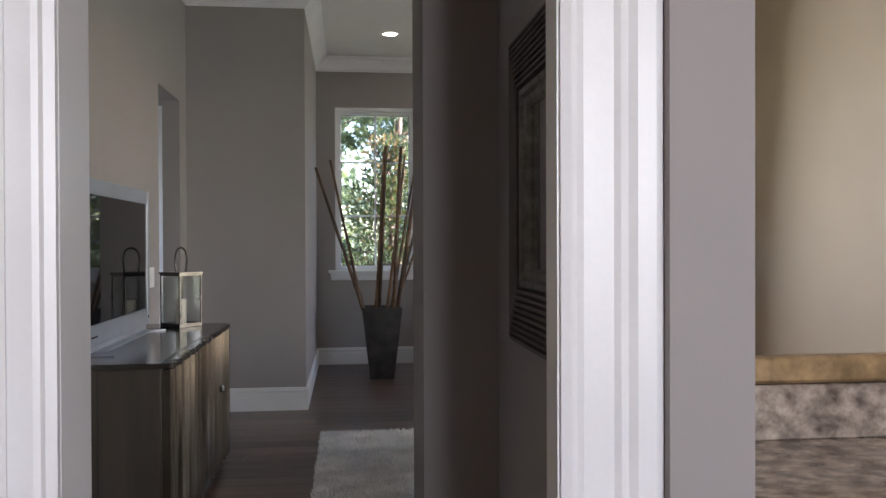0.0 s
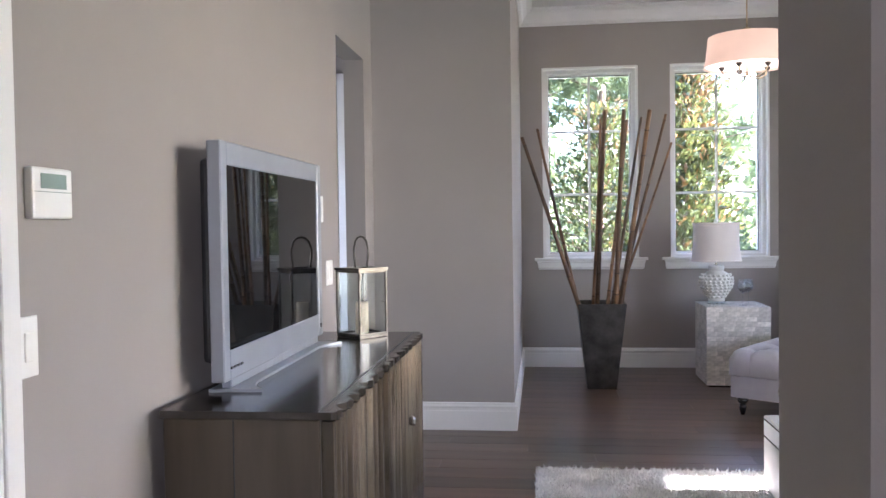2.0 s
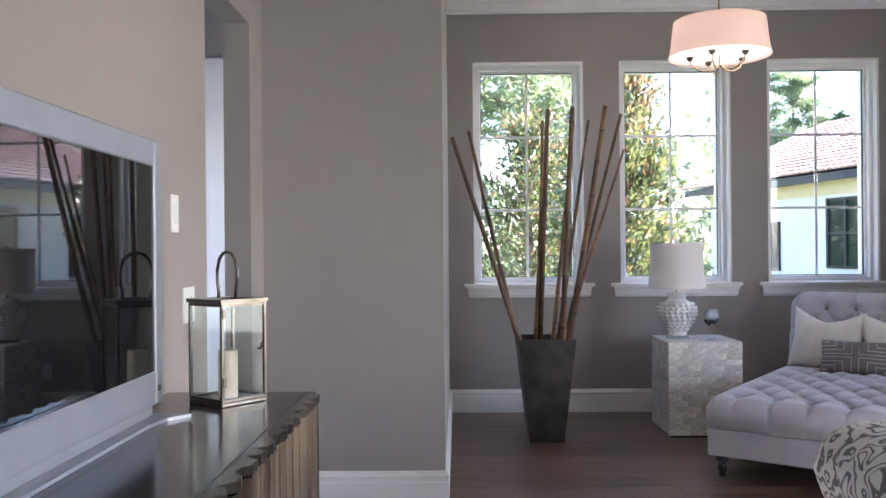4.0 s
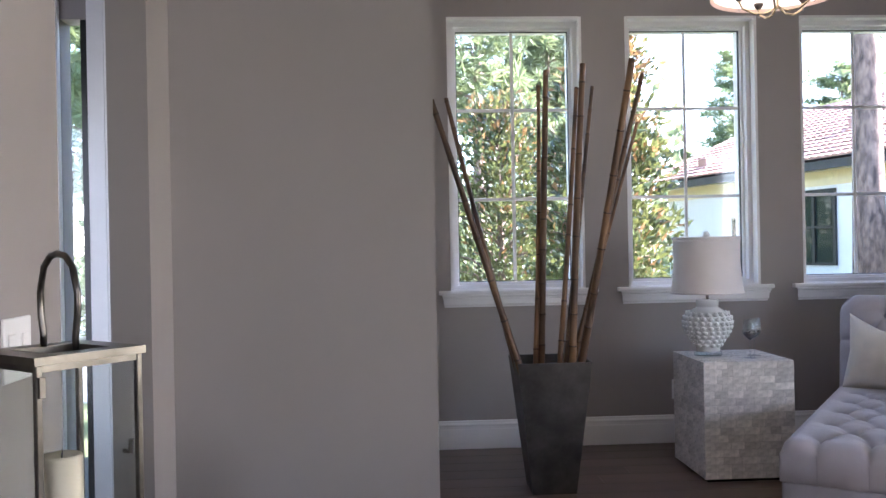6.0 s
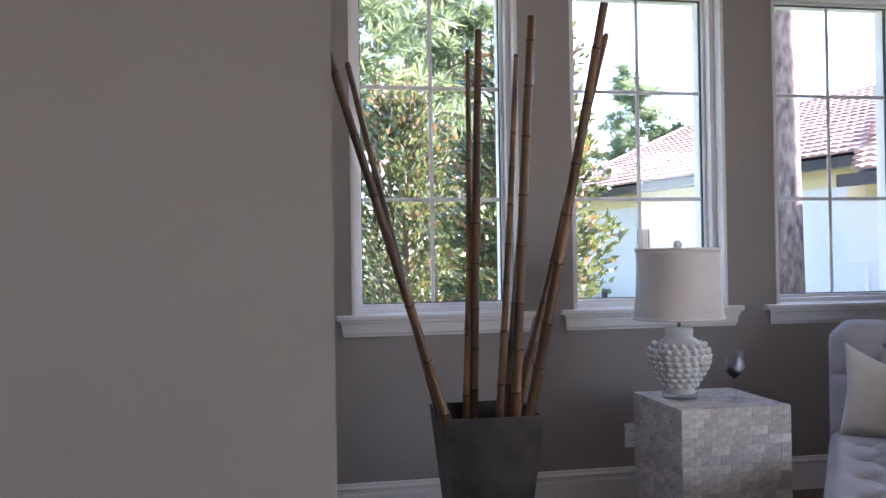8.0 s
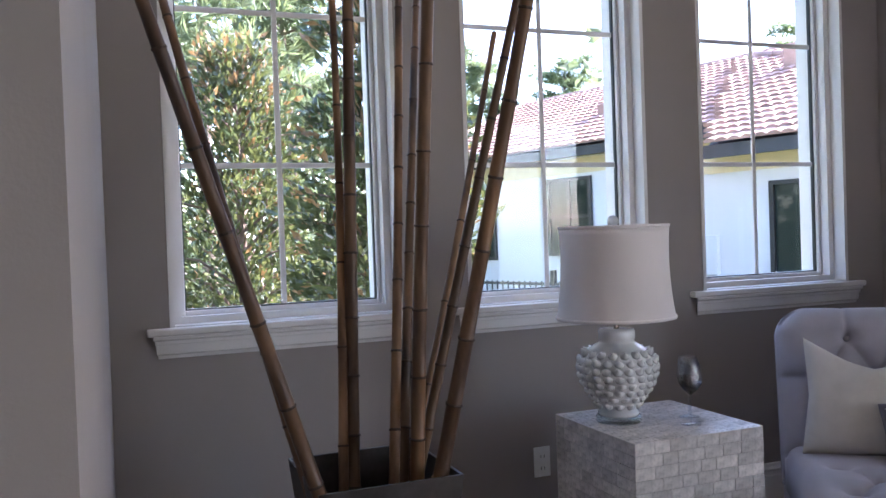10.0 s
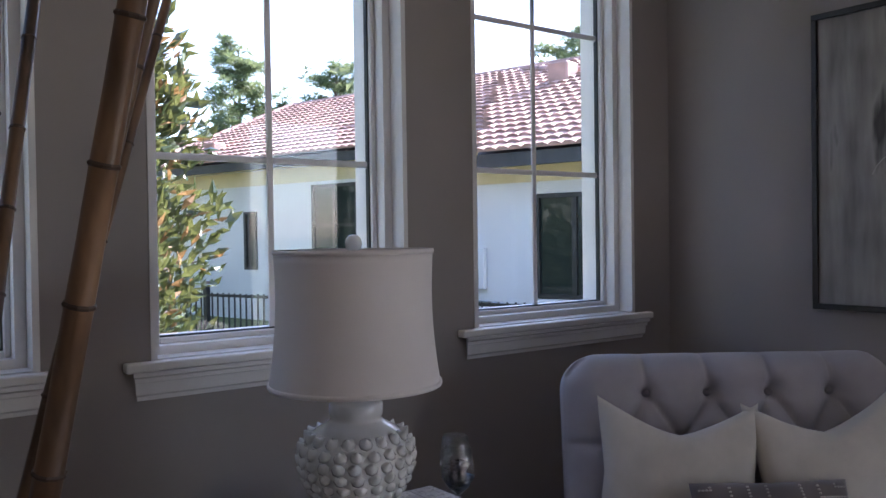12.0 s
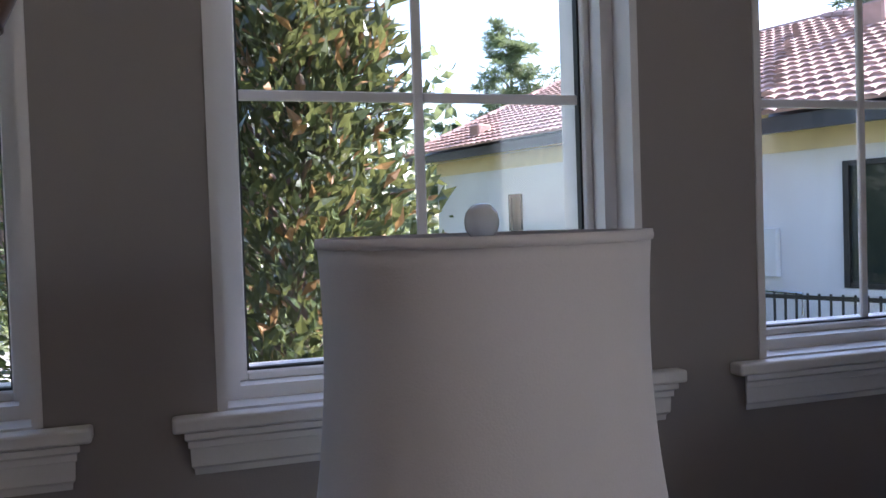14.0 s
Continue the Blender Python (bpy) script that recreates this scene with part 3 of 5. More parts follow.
M_CREAM = mat("cream_silk_cushion", (0.58, 0.55, 0.50), 0.65, var=0.05, scale=9, fine=400, bump=0.12, sheen=0.3)
M_BEADS = mat("silver_beads", (0.55, 0.52, 0.48), 0.3, metal=0.8, var=0.2)
M_TAUPE = mat("taupe_velvet", (0.15, 0.13, 0.13), 0.8, var=0.1, fine=300, sheen=0.3)
M_NAIL = mat("white_leather", (0.72, 0.69, 0.66), 0.5, var=0.04, scale=8, fine=150, bump=0.08)
M_BLACKFR = mat("black_lacquer", (0.012, 0.012, 0.013), 0.3)

# ---- tall planter with bamboo poles ----
VX, VY, VH = 1.536, 9.18, 0.715
planter = thing("planter", "tall tapered square dark metal planter on the floor", "planter", pose(VX, VY, 0))
bm = bmesh.new()


def square_ring(h, z):
    return [bm.verts.new((sx * h, sy * h, z)) for sx, sy in ((-1, -1), (1, -1), (1, 1), (-1, 1))]


rings = [square_ring(0.118, 0.0), square_ring(0.120, 0.012), square_ring(0.198, VH), square_ring(0.190, VH), square_ring(0.112, 0.04)]
bm.faces.new(rings[0][::-1])
bm.faces.new(rings[-1])
for a, b in zip(rings, rings[1:]):
    for k in range(4):
        bm.faces.new((a[k], a[(k + 1) % 4], b[(k + 1) % 4], b[k]))
part("shell", bm, M_VASE, planter)
for px, py in ((0.0, 0.170), ):
    part("rivet", lathe([(0, 0), (0.009, 0.0), (0.007, 0.004), (0, 0.006)], 10), M_CHROME, planter).matrix_local = pose(px, py, VH - 0.075, 95, 0, 0)

POLES = [((1.344, 9.004), (0.900, 8.80, 2.076), 0.017), ((1.350, 9.19), (1.022, 9.60, 2.225), 0.015), ((1.519, 9.320), (1.604, 9.48, 2.363), 0.019),
         ((1.478, 9.290), (1.578, 9.600, 2.300), 0.013), ((1.667, 9.157), (1.729, 9.060, 2.310), 0.019), ((1.592, 9.155), (1.805, 9.580, 2.280), 0.014),
         ((1.640, 9.205), (1.957, 9.817, 2.330), 0.014), ((1.688, 9.035), (1.887, 8.669, 2.250), 0.019), ((1.680, 9.165), (2.075, 9.131, 2.268), 0.014), ((1.675, 9.225), (2.204, 9.696, 2.085), 0.012)]
prng = random.Random(11)
for (bx, by), tip, r in POLES:
    r *= 1.2
    tipv, rim = Vector(tip), Vector((bx, by, VH))
    low = rim + (rim - tipv) * (0.16 if abs(tipv.x - VX) > 0.3 or abs(tipv.y - VY) > 0.35 else 0.25)
    pole = thing("bamboo_pole", "dry brown bamboo pole standing in the planter", "bamboo pole", group="bamboo poles in the planter")
    length = (tipv - low).length
    d = (tipv - low) / length
    side = d.cross(Vector((0, 0, 1))).normalized()
    bow = prng.uniform(-0.012, 0.012)
    at = lambda s: low + d * s + side * bow * math.sin(math.pi * s / length)
    s, pts, rad, nodes = 0.0, [], [], []
    step = prng.uniform(0.17, 0.27)
    while s < length:
        nodes.append(s)
        s += step * prng.uniform(0.85, 1.15)
    nodes.append(length)
    for a, b in zip(nodes, nodes[1:]):
        taper = lambda q: r * (1.0 - 0.28 * q / length)
        for f, k in ((0.0, 1.10), (0.02, 1.0), (0.5, 0.965), (0.97, 1.0)):
            q = a + (b - a) * f
            pts.append(at(q))
            rad.append(taper(q) * k)
    pts.append(at(length))
    rad.append(r * 0.72)
    part("culm", tube(pts, rad, 10), M_BAMBOO, pole, smooth=True)
    for q in nodes[1:-1]:
        k = r * (1.0 - 0.28 * q / length)
        part("node_ring", tube([at(q - 0.004), at(q - 0.0015), at(q + 0.0015), at(q + 0.004)], [k * 1.01, k * 1.14, k * 1.14, k * 1.01], 10), M_NODE, pole)

# ---- shell-clad side table ----
SX0, SX1, SY0, SY1, SZ = 2.400, 2.914, 9.172, 9.688, 0.670
table = thing("side_table", "cube side table clad in pearly shell tiles", "side table")
t = 0.003
part("core", boxm(SX0 + t, SX1 - t, SY0 + t, SY1 - t, 0.018, SZ - t), M_GROUT, table)
part("plinth", boxm(SX0 + 0.02, SX1 - 0.02, SY0 + 0.02, SY1 - 0.02, 0.0, 0.018), M_EBONY, table)
tile_meshes = {}


def tile_mesh(w, h):
    key = (round(w, 3), round(h, 3))
    if key not in tile_meshes:
        me = mesh_of(boxm(0.0008, key[0] - 0.0008, 0, 0.0035, 0.0008, key[1] - 0.0008, bevel=0.0006), "shell_tile")
        me.materials.append(M_SHELL)
        tile_meshes[key] = me
    return tile_meshes[key]


trng = random.Random(3)


def tile_face(origin, rz, width, height, rows, rx=0, loose=True):
    """Courses of shell tiles on one face; the face lies in the x z plane of its pose."""
    base = pose(*origin, rx, 0, rz)
    joined = bmesh.new()
    for j in range(rows):
        h = height / rows
        x, widths = 0.0, []
        while x < width - 0.03:
            w = trng.choice((0.06, 0.075, 0.09, 0.105))
            if width - x - w < 0.035:
                w = width - x
            widths.append((x, w))
            x += w
        for x, w in widths:
            tilt = trng.uniform(-0.4, 0.4)
            if loose:
                ob = part("shell_tile", tile_mesh(w, h), M_SHELL, table)
                ob.matrix_local = base @ pose(x, -0.0032, j * h, tilt, 0, tilt * 0.6)
            else:
                box(joined, x + 0.0004, x + w - 0.0004, -0.0032, 0.0, j * h + 0.0004, (j + 1) * h - 0.0004)
    if loose:
        joined.free()
    else:
        part("shell_tiles", joined, M_SHELL, table, kind="stuff").matrix_local = base


tile_face((SX0, SY0 + t, 0.018), 0, SX1 - SX0, SZ - 0.018, 16)
tile_face((SX0 + t, SY1, 0.018), -90, SY1 - SY0, SZ - 0.018, 16)
tile_face((SX1 - t, SY0, 0.018), 90, SY1 - SY0, SZ - 0.018, 16, loose=False)
tile_face((SX1, SY1 - t, 0.018), 180, SX1 - SX0, SZ - 0.018, 16, loose=False)
tile_face((SX0, SY0, SZ - t), 0, SX1 - SX0, SY1 - SY0, 11, rx=-90)

# ---- hobnail table lamp ----
LX, LY, LZ = 2.540, 9.475, SZ + 0.0008
lamp = thing("table_lamp", "white hobnail ceramic table lamp with a white drum shade", "table lamp", pose(LX, LY, LZ))
part("foot", lathe([(0, 0), (0.078, 0), (0.080, 0.003), (0.080, 0.020), (0.078, 0.023), (0, 0.023)], 40), M_ACRYLIC, lamp, "clear acrylic foot", smooth=True)
prof = [(0.0, 0.0235), (0.070, 0.0235), (0.073, 0.032), (0.068, 0.045), (0.080, 0.068), (0.108, 0.110), (0.130, 0.150), (0.138, 0.185), (0.134, 0.220), (0.115, 0.250), (0.085, 0.272), (0.066, 0.283), (0.062, 0.290), (0.066, 0.298), (0.066, 0.322), (0.060, 0.330), (0.0, 0.330)]
bm = lathe(prof, 40)


def body_radius(z):
    for (r0, z0), (r1, z1) in zip(prof[3:13], prof[4:14]):
        if z0 <= z <= z1:
            k = (z - z0) / (z1 - z0)
            return r0 + (r1 - r0) * k, Vector((z1 - z0, -(r1 - r0))).normalized()
    return 0.07, Vector((1, 0))


part("body", bm, M_CERAMIC, lamp, smooth=True)
bm = bmesh.new()
row = 0
z = 0.066
while z < 0.268:
    r, nrm = body_radius(z)
    count = max(12, int(2 * math.pi * r / 0.039))
    for k in range(count):
        a = 2 * math.pi * (k + 0.5 * (row % 2)) / count
        n = Vector((nrm.x * math.cos(a), nrm.x * math.sin(a), nrm.y))
        p = Vector((r * math.cos(a), r * math.sin(a), z)) - n * 0.002
        tube([p, p + n * 0.004 + Vector((0, 0, 0.001)), p + n * 0.009 + Vector((0, 0, 0.004)), p + n * 0.013 + Vector((0, 0, 0.008))], [0.0178, 0.0138, 0.0072, 0.0016], 8, bm)
    z += 0.026
    row += 1
part("hobnail_relief", bm, M_CERAMIC, lamp, "glossy white pointed hobnails", smooth=True, kind="stuff")
part("stem", lathe([(0.009, 0.33), (0.009, 0.60)], 12), M_CHROME, lamp)
SH0, SH1 = 0.368, 0.688
outer = []
for k in range(17):
    f = k / 16
    outer.append((0.199 - 0.016 * f + 0.010 * (2 * f - 1) ** 2, SH0 + (SH1 - SH0) * f))
shade = part("shade", lathe([(r, z) for r, z in outer] + [(r - 0.003, z) for r, z in outer[::-1]] + [outer[0]], 64), M_LINEN, lamp, "white linen drum shade", smooth=True)
for r, z in (outer[0], outer[-1]):
    part("trim_band", lathe([(r - 0.004, z - 0.002), (r + 0.0022, z - 0.001), (r + 0.0035, z + 0.004), (r + 0.0022, z + 0.010), (r - 0.004, z + 0.010)], 64), M_LINEN, shade, smooth=True)
for k in range(3):
    a = 0.5 + k * 2 * math.pi / 3
    part("spider_arm", tube([(0, 0, SH1 - 0.022), (0.19 * math.cos(a), 0.19 * math.sin(a), SH1 - 0.006)], 0.0022, 6), M_CHROME, lamp)
part("finial", lathe([(0, 0.665), (0.006, 0.665), (0.006, 0.690), (0.013, 0.694), (0.0195, 0.703), (0.021, 0.713), (0.019, 0.723), (0.011, 0.732), (0, 0.734)], 24), M_CERAMIC, lamp, smooth=True)

# ---- wine glasses ----


def wine_glass(x, y):
    g = thing("wine_glass", "stemmed wine glass with a smoky bowl on the side table", "wine glass", pose(x, y, SZ + 0.0008), group="wine glasses")
    part("foot", lathe([(0, 0), (0.036, 0), (0.036, 0.0015), (0.012, 0.004), (0.004, 0.010), (0, 0.010)], 28), M_CRYSTAL, g, smooth=True)
    part("stem", lathe([(0.0036, 0.010), (0.003, 0.05), (0.0032, 0.095), (0.006, 0.104)], 12), M_CRYSTAL, g, smooth=True)
    part("bowl_base", lathe([(0, 0.103), (0.006, 0.104), (0.026, 0.122), (0.0405, 0.146), (0.0385, 0.146), (0.024, 0.124), (0, 0.108)], 28), M_SMOKE, g, "dark smoky lower bowl", smooth=True)
    part("bowl", lathe([(0.0405, 0.146), (0.040, 0.165), (0.036, 0.195), (0.031, 0.218), (0.0302, 0.218), (0.035, 0.195), (0.039, 0.165), (0.0393, 0.146)], 28), M_CRYSTAL, g, smooth=True)


wine_glass(2.722, 9.306)
wine_glass(2.790, 9.405)

# ---- wall outlet ----
ol = thing("wall_outlet", "white electrical outlet on the grey wall", "outlet")
part("plate", boxm(2.538, 2.616, YW - 0.006, YW + 0.001, 0.292, 0.422, bevel=0.002), M_WHITEPL, ol)
for z in (0.314, 0.366):
    part("socket", boxm(2.558, 2.597, YW - 0.008, YW - 0.005, z, z + 0.032, bevel=0.001), M_WHITEPL, ol)
    part("slot", boxm(2.568, 2.571, YW - 0.0085, YW - 0.0078, z + 0.010, z + 0.022), M_BLACKPL, ol)
    part("slot", boxm(2.584, 2.587, YW - 0.0085, YW - 0.0078, z + 0.010, z + 0.022), M_BLACKPL, ol)

# ---- tufted chaise longue ----
CH = pose(2.365, 8.180, 0, 0, 0, -36)        # its front left corner; x across the front, y towards the back
CW, CL = 1.10, 1.85
chaise = thing("chaise_longue", "tufted pale lavender-grey chaise longue with turned black legs", "chaise longue", CH)


def padded(w, l, z0, z1, tufts, reach, depth, bulge, nx, ny, roll, edges):
    """A rounded upholstered block, quilted on top with buttons at tufts (x, y); edges: which sides the outer pleats run to."""
    X, Y = np.meshgrid(np.linspace(0, w, nx + 1), np.linspace(0, l, ny + 1))
    seams = [(p, q) for p in tufts for q in tufts if q > p and math.dist(p, q) < reach and abs(p[0] - q[0]) > 0.02 and abs(p[1] - q[1]) > 0.02]
    lo, hi = min(q[1] for q in tufts), max(q[1] for q in tufts)
    x_lo, x_hi = min(q[0] for q in tufts), max(q[0] for q in tufts)
    if "top" in edges:
        seams += [(q, (q[0], l)) for q in tufts if q[1] == hi]
    if "front" in edges:
        seams += [(q, (q[0], 0.0)) for q in tufts if q[1] == lo]
    if "sides" in edges:
        seams += [(q, (0.0, q[1])) for q in tufts if q[0] < x_lo + 0.02] + [(q, (w, q[1])) for q in tufts if q[0] > x_hi - 0.02]
    dip = np.zeros_like(X)
    for tx, ty in tufts:
        d2 = (X - tx) ** 2 + (Y - ty) ** 2
        dip = np.maximum(dip, depth * np.exp(-d2 / 0.026 ** 2) * 0.75 + depth * 0.45 * np.exp(-d2 / 0.062 ** 2))
    crease = np.zeros_like(X)
    for (ax, ay), (bx, by) in seams:
        u = np.clip(((X - ax) * (bx - ax) + (Y - ay) * (by - ay)) / ((bx - ax) ** 2 + (by - ay) ** 2), 0, 1)
        d2 = (X - ax - u * (bx - ax)) ** 2 + (Y - ay - u * (by - ay)) ** 2
        crease = np.maximum(crease, depth * (0.34 * np.exp(-d2 / 0.0095 ** 2) + 0.24 * np.exp(-d2 / 0.035 ** 2)))
    E = np.minimum(np.minimum(X, w - X), np.minimum(Y, l - Y))
    ex, ey = np.maximum(0, roll - np.minimum(X, w - X)), np.maximum(0, roll - np.minimum(Y, l - Y))
    drop = roll - np.sqrt(np.maximum(0.0, roll ** 2 - np.minimum(roll ** 2, ex ** 2 + ey ** 2)))
    Z = z1 + bulge * np.sin(np.pi * X / w) * np.sin(np.pi * Y / l) - drop - np.minimum(np.maximum(dip, crease) + 0.3 * np.minimum(dip, crease), depth * 1.2)
    if "round" in edges:                     # rounded upper corners
        rc = 0.12
        for sx, cx in ((-1, rc), (1, w - rc)):
            a, b = np.clip(sx * (X - cx) / rc, 0, 1), np.clip((Y - (l - rc)) / rc, 0, 1)
            X, Y = X + sx * rc * (a * np.sqrt(1 - b * b / 2) - a), Y + rc * (b * np.sqrt(1 - a * a / 2) - b)
    bm = bmesh.new()
    grid = [[bm.verts.new((X[j, i], Y[j, i], Z[j, i])) for i in range(nx + 1)] for j in range(ny + 1)]
    for j in range(ny):
        for i in range(nx):
            bm.faces.new((grid[j][i], grid[j][i + 1], grid[j + 1][i + 1], grid[j + 1][i]))
    rim = grid[0][:] + [r[-1] for r in grid[1:]] + grid[-1][-2::-1] + [r[0] for r in grid[-2:0:-1]]
    low = [bm.verts.new((v.co.x, v.co.y, z0)) for v in rim]
    n = len(rim)
    for k in range(n):
        bm.faces.new((rim[k], rim[(k + 1) % n], low[(k + 1) % n], low[k]))
    bm.faces.new(low)
    return bm


def diamond(x0, dx, y0, dy, rows, w):
    return [(x0 + dx * i + dx / 2 * (j % 2), y0 + dy * j) for j in range(rows) for i in range(6) if 0.05 < x0 + dx * i + dx / 2 * (j % 2) < w - 0.05]


tufts = diamond(0.15, 0.20, 0.17, 0.155, 9, CW)
part("seat", padded(CW, CL - 0.14, 0.287, 0.470, tufts, 0.22, 0.050, 0.02, 104, 150, 0.06, ("front",)), M_CHAISE, chaise, smooth=True)
part("rail", boxm(0.006, CW - 0.006, 0.006, CL - 0.03, 0.128, 0.285, bevel=0.008, seg=2), M_CHAISE, chaise, smooth=False)
for tx, ty in tufts:
    part("button", lathe([(0, 0.0), (0.013, 0.0), (0.012, 0.005), (0, 0.009)], 12), M_BUTTON, chaise, smooth=True).matrix_local = pose(tx, ty, 0.430)
for k in (0.15, 0.35, 0.55, 0.75, 0.95):
    part("pleat", boxm(k, k + 0.003, -0.002, 0.004, 0.300, 0.415), M_BUTTON, chaise)
legp = [(0, 0.137), (0.034, 0.137), (0.036, 0.128), (0.030, 0.118), (0.038, 0.104), (0.034, 0.090), (0.018, 0.078), (0.024, 0.066), (0.026, 0.050), (0.018, 0.020), (0.015, 0.0), (0, 0.0)]
for lx, ly in ((0.07, 0.07), (CW - 0.07, 0.07), (0.07, CL - 0.12), (CW - 0.07, CL - 0.12)):
    part("leg", lathe(legp, 20, centre=(lx, ly)), M_EBONY, chaise, "turned black wooden leg", smooth=True)
# backrest: a quilted slab, leaning back, with a rolled top
btufts = diamond(0.16, 0.20, 0.125, 0.155, 4, CW)
BACK = pose(0.0, CL - 0.16, 0.30, 78, 0, 0)
part("backrest", padded(CW, 0.722, -0.13, 0.045, btufts, 0.22, 0.055, 0.025, 116, 84, 0.10, ("top", "sides", "round")), M_CHAISE, chaise, smooth=True).matrix_local = BACK
for tx, ty in btufts:
    part("button", lathe([(0, 0.0), (0.013, 0.0), (0.012, 0.005), (0, 0.009)], 12), M_BUTTON, chaise, smooth=True).matrix_local = BACK @ pose(tx, ty, -0.004)


def cushion(name, label, w, h, thick, m, material, pinch=0.10, chop=0.0):
    """A soft cushion with pulled-in edges and pointed corners; lies in the x z plane, facing -y."""
    c = thing(name, label, "cushion", m)
    n = 26
    bm = bmesh.new()
    sides = []
    for s in (-1, 1):
        g = []
        for j in range(n + 1):
            line = []
            for i in range(n + 1):
                u, v = 2 * i / n - 1, 2 * j / n - 1
                k = (max(0.0, 1 - u ** 2) * max(0.0, 1 - v ** 2)) ** 0.42
                x = u * w / 2 * (1 - pinch * (1 - v * v) * 0 - pinch * (1 - abs(v)) * abs(u) ** 2 * 0.9)
                z = v * h / 2 * (1 - pinch * (1 - abs(u)) * abs(v) ** 2 * 0.9) - (chop * h * max(0.0, v) ** 1.5 * (1 - abs(u) ** 1.4))
                crease = 0.006 * math.sin(9 * u + 5 * v) * (1 - k) + 0.012 * math.exp(-((u - 0.1) / 0.25) ** 2) * max(0, v) * s
                line.append(bm.verts.new((x, s * (thick / 2 * k + 0.0015) + crease * 0.6, h / 2 + z)))
            g.append(line)
        for j in range(n):
            for i in range(n):
                q = (g[j][i], g[j][i + 1], g[j + 1][i + 1], g[j + 1][i])
                bm.faces.new(q if s < 0 else q[::-1])
        sides.append(g)
    a, b = sides
    ra = a[0][:] + [r[-1] for r in a[1:]] + a[-1][-2::-1] + [r[0] for r in a[-2:0:-1]]
    rb = b[0][:] + [r[-1] for r in b[1:]] + b[-1][-2::-1] + [r[0] for r in b[-2:0:-1]]
    for k in range(len(ra)):
        bm.faces.new((ra[k], rb[k], rb[(k + 1) % len(rb)], ra[(k + 1) % len(ra)]))
    part("cover", bm, material, c, smooth=True)
    return c


cushion("throw_cushion", "cream silk square cushion leaning on the tufted backrest", 0.49, 0.45, 0.16, CH @ pose(0.29, CL - 0.31, 0.455, -17, 3, -4), M_CREAM, chop=0.20)
cushion("throw_cushion", "cream silk square cushion leaning on the tufted backrest", 0.49, 0.45, 0.16, CH @ pose(0.79, CL - 0.30, 0.455, -17, -3, 6), M_CREAM, chop=0.20)
lumbar = cushion("lumbar_cushion", "taupe lumbar cushion with beaded silver stripes", 0.46, 0.24, 0.12, CH @ pose(0.53, CL - 0.45, 0.458, -22, 0, 2), M_TAUPE, 0.06)


def bead_strip(points):
    bm = bmesh.new()
    for (u0, v0), (u1, v1) in zip(points, points[1:]):
        n = max(2, int(math.hypot((u1 - u0) * 0.23, (v1 - v0) * 0.12) / 0.009))
        for k in range(n):
            u, v = u0 + (u1 - u0) * k / n, v0 + (v1 - v0) * k / n
            kk = (max(0.0, 1 - u * u) * max(0.0, 1 - v * v)) ** 0.42
            p = Vector((u * 0.228, -(0.06 * kk + 0.0015) - 0.001, 0.12 + v * 0.118))
            tube([p + Vector((-0.004, 0, 0)), p, p + Vector((0.004, 0, 0))], [0.002, 0.0035, 0.002], 5, bm)
    return bm


for k in range(4):
    a, b = 0.10 + 0.23 * k, 0.10 + 0.24 * k
    for s in (-1, 1):
        for q in (-1, 1):
            part("bead_stripe", bead_strip([(s * 0.92, q * b), (s * a, q * b), (s * a, q * 0.95)]), M_BEADS, lumbar)

# ---- abstract painting on the alcove wall ----
art = thing("painting", "large grey and black abstract painting in a black frame", "painting")
PY0, PY1, PZ0, PZ1, PX = 8.34, 9.44, 1.097, 2.22, XP
part("backing", boxm(PX - 0.030, PX + 0.001, PY0 + 0.01, PY1 - 0.01, PZ0 + 0.01, PZ1 - 0.01), M_BLACKFR, art)
for a, b, c, d in ((PY0, PY1, PZ0, PZ0 + 0.022), (PY0, PY1, PZ1 - 0.022, PZ1), (PY0, PY0 + 0.022, PZ0 + 0.022, PZ1 - 0.022), (PY1 - 0.022, PY1, PZ0 + 0.022, PZ1 - 0.022)):
    part("frame_bar", boxm(PX - 0.048, PX, a, b, c, d, bevel=0.002), M_BLACKFR, art)
m = bpy.data.materials.new("abstract_canvas")
m.use_nodes = True
nt = m.node_tree
p = nt.nodes["Principled BSDF"]
p.inputs["Roughness"].default_value = 0.6
p.inputs["Specular IOR Level"].default_value = 0.15
tc, mp = nt.nodes.new("ShaderNodeTexCoord"), nt.nodes.new("ShaderNodeMapping")
mp.inputs["Scale"].default_value = (1, 9, 1.5)
n1, n2 = nt.nodes.new("ShaderNodeTexNoise"), nt.nodes.new("ShaderNodeTexNoise")
n1.inputs["Scale"].default_value, n1.inputs["Detail"].default_value = 1.6, 6
n2.inputs["Scale"].default_value, n2.inputs["Detail"].default_value = 3.2, 2
cr = nt.nodes.new("ShaderNodeValToRGB")
for pos, col in ((0.0, (0.02, 0.02, 0.022, 1)), (0.42, (0.03, 0.03, 0.033, 1)), (0.52, (0.09, 0.09, 0.095, 1)), (0.66, (0.16, 0.157, 0.155, 1)), (1.0, (0.36, 0.35, 0.34, 1))):
    e = cr.color_ramp.elements.new(pos) if pos not in (0.0, 1.0) else cr.color_ramp.elements[0 if pos == 0 else 1]
    e.color = col
nt.links.new(tc.outputs["Object"], mp.inputs["Vector"])
nt.links.new(mp.outputs[0], n1.inputs["Vector"])
nt.links.new(tc.outputs["Object"], n2.inputs["Vector"])
mixv = nt.nodes.new("ShaderNodeMath")
mixv.operation = "MULTIPLY_ADD"
nt.links.new(n2.outputs[0], mixv.inputs[0])
